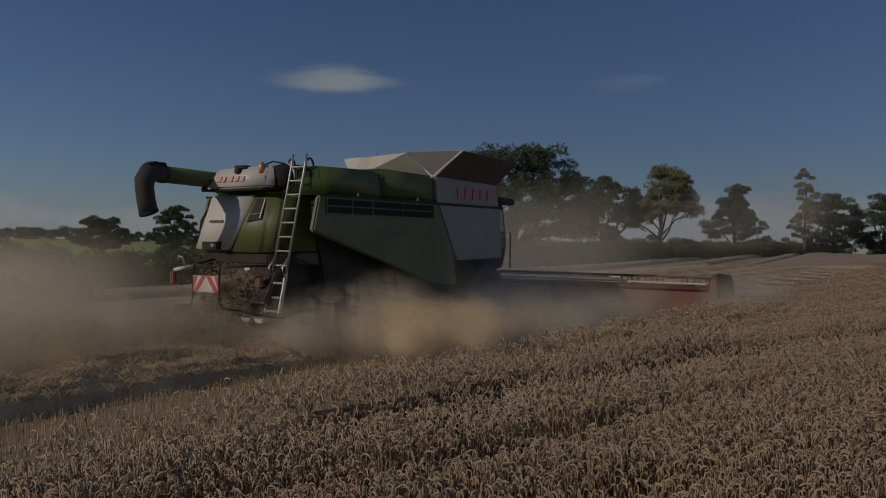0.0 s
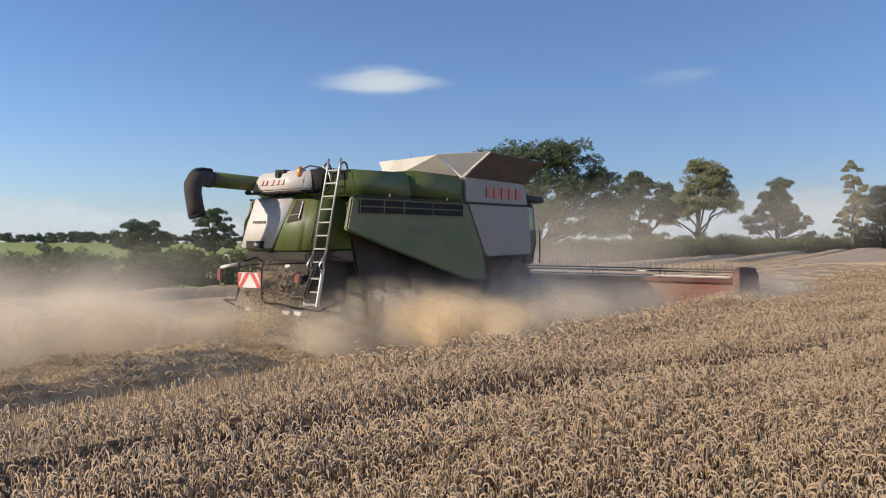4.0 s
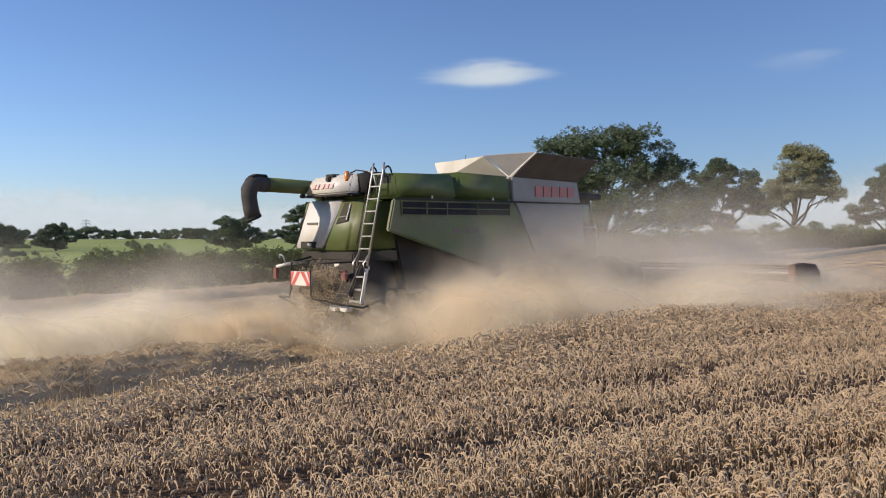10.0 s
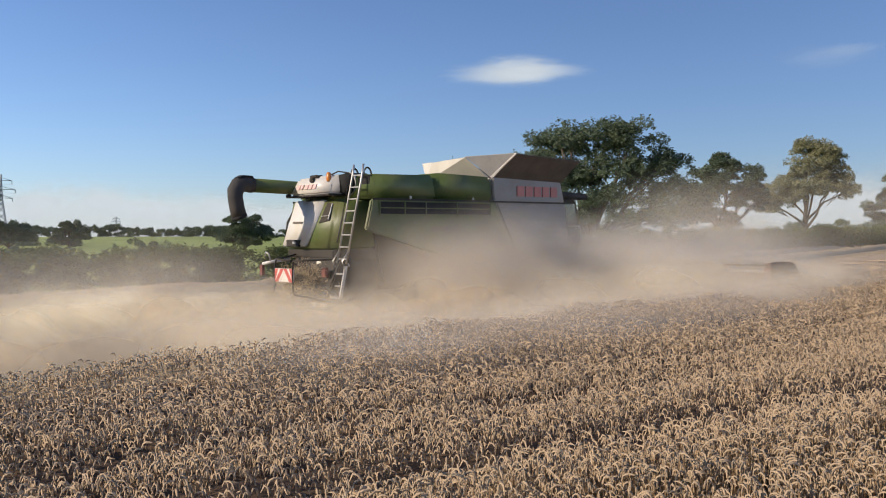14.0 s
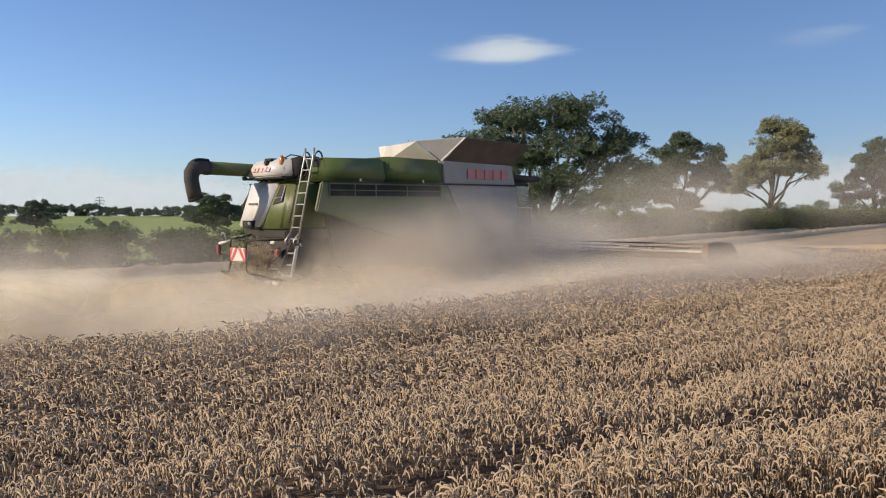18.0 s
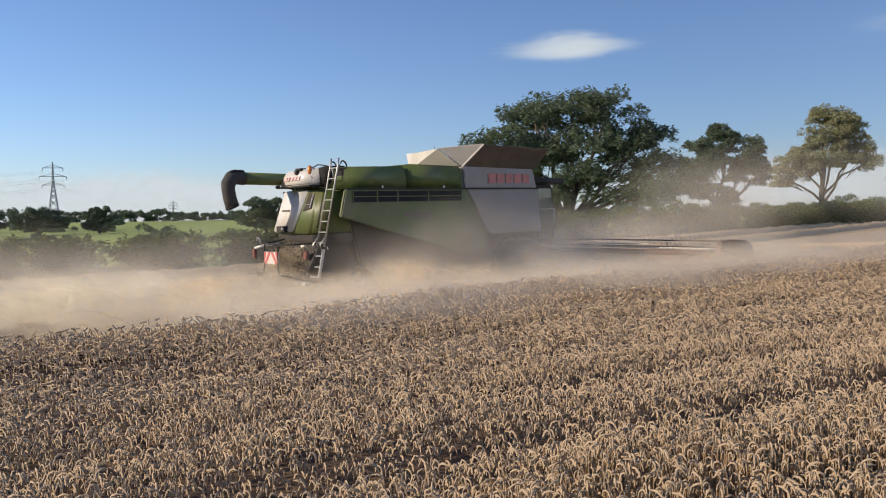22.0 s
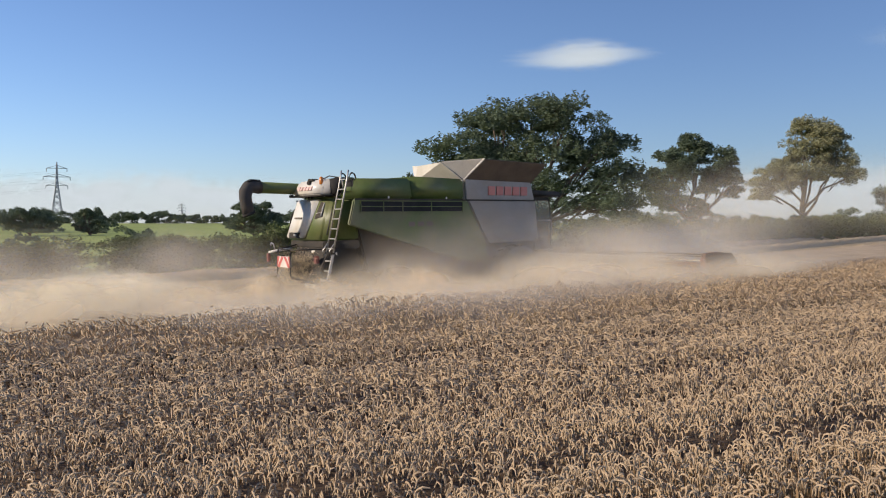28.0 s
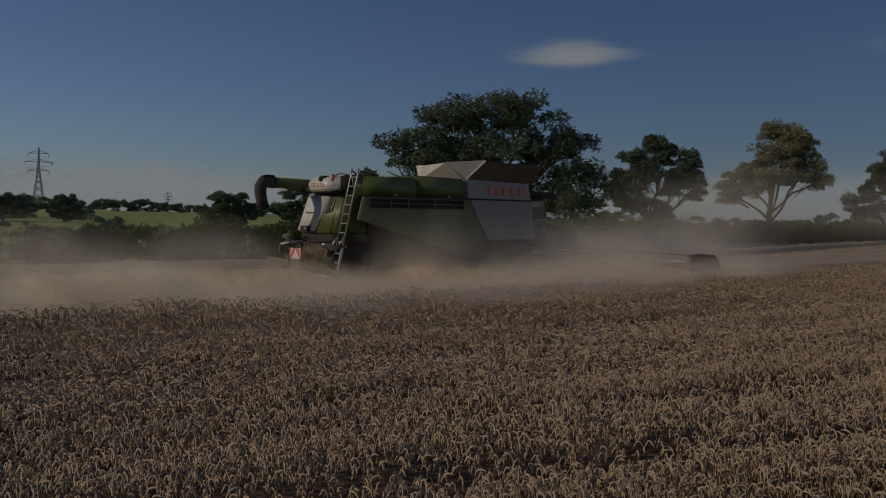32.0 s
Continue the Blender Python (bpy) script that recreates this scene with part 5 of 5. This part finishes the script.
    # header
    hx, half = 9.2, 6.68
    head = part("header", prism([(hx, 0.30), (hx + 0.12, 0.22), (hx + 1.25, 0.16), (hx + 1.25, 0.21), (hx + 0.2, 0.34), (hx + 0.12, 0.5), (hx + 0.06, 1.28), (hx - 0.04, 1.30)], 1, -half, half, 0.01), M_RED, root, "wide red cutting header")
    part("top_beam", tube([(hx - 0.02, -half, 1.36), (hx - 0.02, half, 1.36)], 0.085, 10), M_RED, head, "red top beam of the header", True)
    part("guard_rail", tube([(hx - 0.12, -4.2, 1.60), (hx - 0.12, 0.2, 1.60)], 0.022, 6), M_WHITE, head, "pale rail above the header")
    part("guard_rail", tube([(hx + 0.5, -half + 0.3, 1.46), (hx + 0.5, half - 0.3, 1.46)], 0.022, 6), M_WHITE, head, "pale reel rail")
    part("intake_auger", disc((hx + 0.42, 0, 0.55), (0, 1, 0), 0.20, 2 * half - 0.2, 16), M_RED, head, "red intake auger", True)
    for y in (-4.0, -2.0, 2.0, 4.0):
        part("brace", box((hx - 0.10, y - 0.06, 0.35), (hx - 0.02, y + 0.06, 1.42), 0.01), M_RED, head)
    for sy in (-1, 1):
        out = [(hx - 0.35, 0.25), (hx + 1.3, 0.15), (hx + 1.95, 0.24), (hx + 1.62, 0.9), (hx + 1.38, 1.5), (hx + 1.1, 1.70), (hx + 0.2, 1.76), (hx - 0.30, 1.72)]
        a, b = sorted((sy * half, sy * (half + 0.16)))
        part("end_plate", prism(out, 1, a, b, 0.02), M_RUST, head, "dark dusty header end plate")
        part("reel_arm", tube([(hx - 0.05, sy * (half - 0.16), 1.45), (hx + 0.85, sy * (half - 0.16), 1.22)], 0.05, 8), M_RED, head, "red reel arm", True)
        part("end_marker", box((hx - 0.36, a - 0.01, 1.30), (hx - 0.30, b + 0.01, 1.60), 0.01), M_RED, head)
    bm = tube([(0, -half + 0.25, 0), (0, half - 0.25, 0)], 0.07, 10)
    for k in range(6):
        a = 2 * math.pi * k / 6
        c, s = math.cos(a) * 0.52, math.sin(a) * 0.52
        tube([(c, -half + 0.25, s), (c, half - 0.25, s)], 0.022, 6, bm)
        for y in np.linspace(-half + 0.3, half - 0.3, 7):
            tube([(0, y, 0), (c, y, s)], 0.016, 4, bm)
        for y in np.linspace(-half + 0.35, half - 0.35, 76):
            tube([(c, y, s), (c + 0.02, y, s - 0.20)], 0.006, 3, bm)
    reel = part("reel", bm, M_CANVAS, head, "turning pick-up reel with dusty tines")
    reel.location = (hx + 0.85, 0, 1.16)
    return root, wheels, reel


harvester, wheels, reel = build_harvester()

# seconds, way along the rows, way across them, lift
TRACK = [(0, 14.21, 20.2, -0.02), (1, 15.41, 20.2, -0.02), (2, 16.57, 20.1, -0.02), (3, 17.75, 19.9, 0.0), (6, 21.76, 19.82, 0.11), (7, 23.1, 19.82, 0.11),
         (8, 24.4, 19.8, 0.10), (9, 25.65, 19.75, 0.08), (10, 26.9, 19.7, 0.06), (11, 28.27, 19.68, 0.04), (12, 29.72, 19.62, 0.01), (13, 31.2, 19.75, -0.04),
         (16, 35.9, 20.3, -0.02), (17, 37.22, 20.4, 0.01), (18, 38.36, 20.35, 0.02), (19, 39.55, 20.25, 0.02), (20, 40.77, 20.2, 0.0), (21, 42.0, 20.15, -0.04),
         (22, 43.4, 20.2, -0.05), (23, 44.66, 20.12, -0.06), (24, 45.9, 20.1, -0.08), (25, 47.18, 20.15, -0.09), (26, 48.42, 20.12, -0.08), (29, 52.05, 20.15, -0.01),
         (30, 53.18, 20.05, 0.0), (31, 54.3, 19.94, 0.0), (32, 55.46, 19.82, 0.0)]


def track(t):
    ts = [r[0] for r in TRACK]
    return [float(np.interp(t, ts, [r[k] for r in TRACK])) for k in (1, 2, 3)]


# ---- dust in the air ----
def puff_mesh(seed, sheets=4):
    """A ball of dust: bowed sheets of it one behind another, thinning out to a unit radius."""
    rng = np.random.default_rng(seed)
    verts, tris, n = [], [], 18
    for k in range(sheets):
        y = -0.55 + 1.1 * k / max(1, sheets - 1) + rng.normal(0, 0.05)
        base, yaw, tip = len(verts), -0.45 + (0.25 if k % 2 else -0.25) + rng.normal(0, 0.1), rng.normal(0, 0.15)
        turn = (Matrix.Rotation(yaw, 3, "Z") @ Matrix.Rotation(tip, 3, "X"))
        heart = Vector((0, y, 0))
        for ring in (0.0, 0.4, 0.75, 1.0):
            for i in range(n if ring else 1):
                a = 2 * math.pi * i / n
                d = turn @ Vector((math.cos(a), 0, math.sin(a)))
                reach = -d.dot(heart) + math.sqrt(d.dot(heart) ** 2 + 1 - y * y)
                verts.append(heart + d * reach * ring)
        for i in range(n):
            j = (i + 1) % n
            tris.append((base, base + 1 + i, base + 1 + j))
            for q in (0, 1):
                a, b = base + 1 + q * n, base + 1 + (q + 1) * n
                tris += [(a + i, b + i, b + j), (a + i, b + j, a + j)]
    return array_mesh("dust_puff", np.array(verts), np.array(tris), M_DUST, smooth=True)


PUFFS = [puff_mesh(60 + i) for i in range(5)]
CHAFFS, HAZES, VEILS = [], [], []
for i in range(3):
    me = puff_mesh(70 + i, 3)
    me.materials[0] = M_CHAFF
    CHAFFS.append(me)
    me = puff_mesh(80 + i, 3)
    me.materials[0] = M_HAZE
    HAZES.append(me)
    me = puff_mesh(90 + i, 3)
    me.materials[0] = M_VEIL
    VEILS.append(me)
dust = []


def puff(kind, x, y, z, rx, ry, rz, drift=0.0, sway=0.15, up=0.0, when=()):
    """x, y, z: where it hangs off the machine; drift: how fast it falls behind; up: how far it lifts, from the first to the second and until the third to the fourth second of each stretch."""
    me = (PUFFS, CHAFFS, HAZES, VEILS)[kind][len(dust) % 3]
    ob = new("dust_cloud", me)
    ob.scale = (rx, ry, rz)
    tagged(ob, ("drifting pale tan cloud of field dust", "thick golden cloud of chaff and dust blown out by the machine", "thin veil of hanging dust", "low tan veil of dust creeping over the crop")[kind], "dust", "dust round the harvester")
    dust.append((ob, x, y, z, drift, sway, up, when, len(dust)))


rng_d = random.Random(9)
vary = rng_d.uniform
EARLY = ((-2, -1, 3.0, 6.0),)
SIDE = ((6.0, 9.5, 13.0, 15.0), (18.0, 19.5, 20.8, 22.0), (22.8, 23.6, 24.2, 25.5))
FRONT = ((4.0, 8.5, 14.5, 16.5), (19.0, 20.4, 21.0, 22.0), (22.6, 24.0, 40, 41))
MIDDLE = ((9.5, 12.5, 20.5, 22.5), (22.8, 23.6, 24.4, 25.5))
LATER = ((10.5, 13.0, 40, 41),)
# golden chaff behind the rear wheel and under the tail
for x, y, z, r in ((0.7, -2.2, 0.55, 0.7), (1.2, -2.6, 0.70, 0.85), (1.8, -3.0, 0.70, 0.85), (0.9, -3.0, 0.40, 0.65), (2.4, -3.3, 0.55, 0.85), (1.5, -2.2, 0.80, 0.75), (2.2, -3.9, 0.45, 0.8)):
    puff(1, x, y, z, r * 1.2, r, r * 0.9, 0.0, 0.22)
for x, y, z, r in ((1.6, -2.5, -0.9, 0.9), (2.3, -3.0, -0.8, 1.0), (2.9, -3.4, -1.0, 1.0), (0.9, -2.3, -0.9, 0.8)):
    puff(1, x, y, z, r * 1.2, r, r, 0.0, 0.22, 1.6, SIDE)
for x, y, z, r in ((-1.6, 0.3, 0.55, 0.6), (-2.4, 0.8, 0.65, 0.85), (-3.4, 1.4, 0.65, 1.0)):
    puff(1, x, y, z, r * 1.3, r, r * 0.85, 0.0, 0.25)
# low dust in the shade beside the machine, out to the header
for i in range(7):
    puff(3, 7.6 - i * 0.9, -2.5 - 0.22 * max(0, 6 - i) + vary(-0.3, 0.3), 0.22 + vary(-0.1, 0.15), 1.8, 1.2, 0.75, 0.0, 0.3)
for i in range(5):
    puff(0, 5.4 - i * 0.8, -2.9 - 0.1 * (5 - i), 0.15 + vary(-0.1, 0.1), 1.8, 1.1, 0.65, 0.0, 0.25)
for x, y, z in ((0.6, 0.2, 0.35), (1.8, 0.0, 0.4), (3.2, -0.4, 0.45), (4.6, -0.8, 0.5), (0.4, -2.2, 0.45), (1.3, -2.3, 0.5), (-0.5, -1.8, 0.40), (-0.9, -1.0, 0.35), (0.2, -1.5, 0.9), (1.2, -1.9, 1.0)):
    puff(3, x, y, z, 1.3, 0.9, 0.85, 0.0, 0.2)
for i in range(5):
    puff(3, 8.6 - i * 1.2, -3.9 - 0.3 * (4 - i) + vary(-0.4, 0.4), 0.45 + vary(-0.1, 0.2), 2.0, 1.1, 0.95, 0.0, 0.3)
for i in range(3):
    puff(2, 6.5 - i * 1.6, -2.6 + vary(-0.8, 0.3), 1.1 + vary(-0.2, 0.3), 2.4, 1.4, 1.5, 0.0, 0.3)
# the trail behind it
for i in range(26):
    puff(0, -1.6 - i * 0.95, vary(2.9, 5.8), 0.50 + 0.012 * i + vary(-0.1, 0.15), 2.9, 1.7, 0.85 + 0.012 * i, 0.06, 0.35)
for i in range(9):
    puff(0, -1.5 - i * 2.4, vary(5.5, 10.0), 0.55 + vary(-0.1, 0.25), 3.4, 2.0, 1.05, 0.06, 0.4)
for i in range(9):
    puff(2, -2.5 - i * 1.5, vary(1.0, 6.0), 1.5 + vary(-0.3, 0.4), 2.8, 1.8, 1.5, 0.03, 0.4)
for i in range(6):
    puff(3, -3.0 - i * 1.1, vary(1.0, 5.0), -1.4 + vary(-0.2, 0.2), 2.2, 1.6, 1.5, 0.0, 0.4, 3.1, EARLY)
# dust that creeps out over the crop's edge in the middle of the pass and stays, thinner
for i in range(9):
    puff(3, -1.0 - i * 1.5, -2.0 + vary(-1.6, 0.6), -1.2 + vary(-0.1, 0.1), 2.8, 1.5, 0.85, 0.0, 0.3, 1.7, LATER)
for i in range(9):
    puff(3, 3.5 - i * 1.1, -5.6 + vary(-0.9, 0.6), -0.95 + vary(-0.1, 0.1), 2.6, 1.4, 0.75, 0.0, 0.3, 1.5, LATER)
for i in range(8):
    puff(2, 2.5 - i * 1.3, -8.6 + vary(-0.8, 0.8), -0.7 + vary(-0.1, 0.1), 3.0, 1.5, 0.8, 0.0, 0.3, 1.5, LATER)
# dust that lifts beside the machine and before the header
for i in range(9):
    puff(3, 4.6 - i * 0.55, -2.9 + vary(-0.5, 0.4), -1.5 + vary(-0.2, 0.2), 1.9, 1.2, 1.25, 0.0, 0.3, 2.2, SIDE)
for i in range(12):
    puff(3, 12.0 - i * 0.8, -5.6 + vary(-1.0, 1.0), -1.5 + vary(-0.2, 0.2), 2.3, 1.4, 1.0, 0.0, 0.3, 2.3, FRONT)
for i in range(4):
    puff(0, 3.2 - i * 0.7, -3.2 + vary(-0.4, 0.4), -1.5 + vary(-0.1, 0.1), 1.8, 1.1, 0.85, 0.0, 0.3, 2.0, SIDE)
for i in range(14):
    puff(2, 8.0 - i * 0.6, -2.6 + vary(-0.8, 0.5), -1.6 + vary(-0.2, 0.3), 2.4, 1.5, 1.6, 0.0, 0.4, 3.2, MIDDLE)
for i in range(6):
    puff(2, 14.0 - i * 1.5, vary(-6.0, -3.0), -1.6 + vary(-0.2, 0.4), 3.4, 2.0, 1.7, 0.0, 0.4, 3.0, FRONT)
for i in range(7):
    puff(2, 7.5 - i * 1.2, -2.8 + vary(-0.6, 0.4), -1.4 + vary(-0.2, 0.3), 2.4, 1.5, 1.6, 0.0, 0.4, 2.8, LATER)
for i in range(7):
    puff(2, 7.5 - i * 0.95, -2.7 + vary(-0.6, 0.3), -1.5 + vary(-0.2, 0.3), 2.2, 1.4, 1.7, 0.0, 0.4, 3.3, ((6.0, 8.5, 11.0, 13.0), (22.6, 23.6, 24.4, 25.5)))
for i in range(5):
    puff(3, 6.0 - i * 0.9, -2.8 + vary(-0.4, 0.3), -1.6 + vary(-0.2, 0.2), 2.0, 1.2, 1.3, 0.0, 0.3, 2.9, ((6.0, 8.5, 11.0, 13.0),))
# thin haze drifting ahead, over the stubble and to the hedge
for i in range(5):
    puff(2, 27.0 + vary(-2.5, 2.5), 12.5 - 2.3 * i + vary(-0.8, 0.8), 1.3 + vary(-0.2, 0.6), 5.0, 3.0, 2.5, 0.0, 0.5)
for i in range(4):
    puff(2, 16.0 + vary(-1.5, 1.5), 3.0 - 1.9 * i + vary(-0.5, 0.5), -1.7 + vary(-0.2, 0.3), 3.4, 2.0, 1.7, 0.0, 0.4, 2.6, FRONT)
for i in range(5):
    puff(2, 51.0 + vary(-3.0, 3.0), 26.0 - 6.5 * i + vary(-1.0, 1.0), 4.2 + vary(-0.4, 0.6), 7.5, 4.5, 4.6, 0.0, 0.5)
for i in range(5):
    puff(2, 9.0 - i * 1.2, -2.0 + vary(-0.6, 0.4), -2.2 + vary(-0.2, 0.3), 2.6, 1.6, 2.2, 0.0, 0.4, 4.4, ((18.0, 19.6, 20.8, 22.0),))
# a veil low over the standing crop before the header
for i in range(6):
    puff(3, 12.0 - i * 1.65, -7.6 + vary(-0.9, 0.5), -0.9 + vary(-0.1, 0.1), 2.4, 1.4, 0.8, 0.0, 0.3, 1.6, ((3.5, 7.0, 40, 41),))
for i in range(9):
    puff(2, 16.0 - i * 1.6, -9.0 + vary(-0.9, 0.6), -0.85 + vary(-0.1, 0.1), 3.2, 1.6, 0.8, 0.0, 0.3, 1.5, ((14.0, 18.0, 27.0, 29.0),))
for x, y, z in ((-1.2, -0.3, 0.85), (-0.7, -1.3, 0.75), (-1.8, 0.5, 0.9), (-1.0, 0.9, 0.7)):
    puff(3, x, y, z, 1.1, 0.7, 0.8, 0.0, 0.2)
for i in range(7):
    puff(2, 3.0 - i * 2.0, 12.5 + vary(-1.0, 1.5), 0.9 + vary(-0.2, 0.4), 3.6, 2.2, 1.9, 0.0, 0.4)
for x, y, z in ((6.0, -2.5, 0.8), (5.2, -2.6, 0.6), (6.8, -2.5, 0.7), (9.4, -7.6, 0.6), (10.6, -7.4, 0.6), (8.4, -7.2, 0.5)):
    puff(3, x, y, z, 1.5, 0.8, 1.1, 0.0, 0.2)


# ---- what moves ----
def motions():
    walk(harvester, [(r[0], slope_pose(r[1], r[2], r[3])) for r in TRACK])
    start = TRACK[0][1]
    for wheel, r in wheels:
        home = wheel.location.copy()
        n = 1 + int((TRACK[-1][1] - start) / r / 1.2)
        rows = []
        for k in range(n + 1):
            t = 32.0 * k / n
            rows.append((t, Matrix.Translation(home) @ Matrix.Rotation((track(t)[0] - start) / r, 4, "Y")))
        walk(wheel, rows)
    home = reel.location.copy()
    walk(reel, [(t, Matrix.Translation(home) @ Matrix.Rotation(t * 2.4, 4, "Y")) for t in np.arange(0, 32.01, 0.5)])
    for i, strip in enumerate(crop_strips):
        s = CUT_FROM + (i + 0.5) * ROW_DEEP
        up = slope_pose(s, (EDGE + LANE_FAR) / 2)
        down = slope_pose(s + 0.5, (EDGE + LANE_FAR) / 2, -0.95)
        ts = np.linspace(0, 32, 321)
        front = np.array([track(t)[0] for t in ts]) + 10.35
        t = float(np.interp(s, front, ts, left=-5, right=99))
        if t < 0.5:
            rows = [(0, down), (32, down)]
        elif t > 31.5:
            rows = [(0, up), (32, up)]
        else:
            rows = [(0, up), (max(0.1, t - 0.45), up), (min(31.9, t + 0.45), down), (32, down)]
        walk(strip, rows)
    for i, ob in enumerate(straw_heaps):
        s = SWATH_FROM + (i + 0.5) * SWATH_DEEP
        up, down = slope_pose(s, LANE - 0.6), slope_pose(s, LANE - 0.6, -1.1)
        ts = np.linspace(0, 32, 321)
        t = float(np.interp(s, np.array([track(q)[0] for q in ts]) - 1.6, ts, left=-5, right=99))
        if t < 1:
            rows = [(0, up), (32, up)]
        elif t > 31:
            rows = [(0, down), (32, down)]
        else:
            rows = [(0, down), (t - 0.8, down), (t + 0.8, up), (32, up)]
        walk(ob, rows)
    for ob, x, y, z, drift, sway, up, when, k in dust:
        rows = []
        for t in np.arange(0, 32.01, 1.0):
            s, l, _ = track(t)
            s += x - drift * (t - 16)
            a = t * (0.35 + 0.06 * (k % 5)) + k * 1.7
            s, l = s + sway * math.sin(a), l + y + sway * 0.6 * math.cos(a * 0.8)
            px, py = at(s, l)
            lift = up * max([step(t0, t1, t) * (1 - step(t2, t3, t)) for t0, t1, t2, t3 in when], default=0.0)
            rows.append((t, Matrix.Translation((px, py, ground_z(px, py) + z + lift + 0.12 * math.sin(a * 1.3))) @ Matrix.Rotation(0.12 * math.sin(a * 0.7), 4, "Z") @ Matrix.Rotation(0.25 * math.sin(a * 0.5), 4, "Y")))
        walk(ob, rows)


motions()
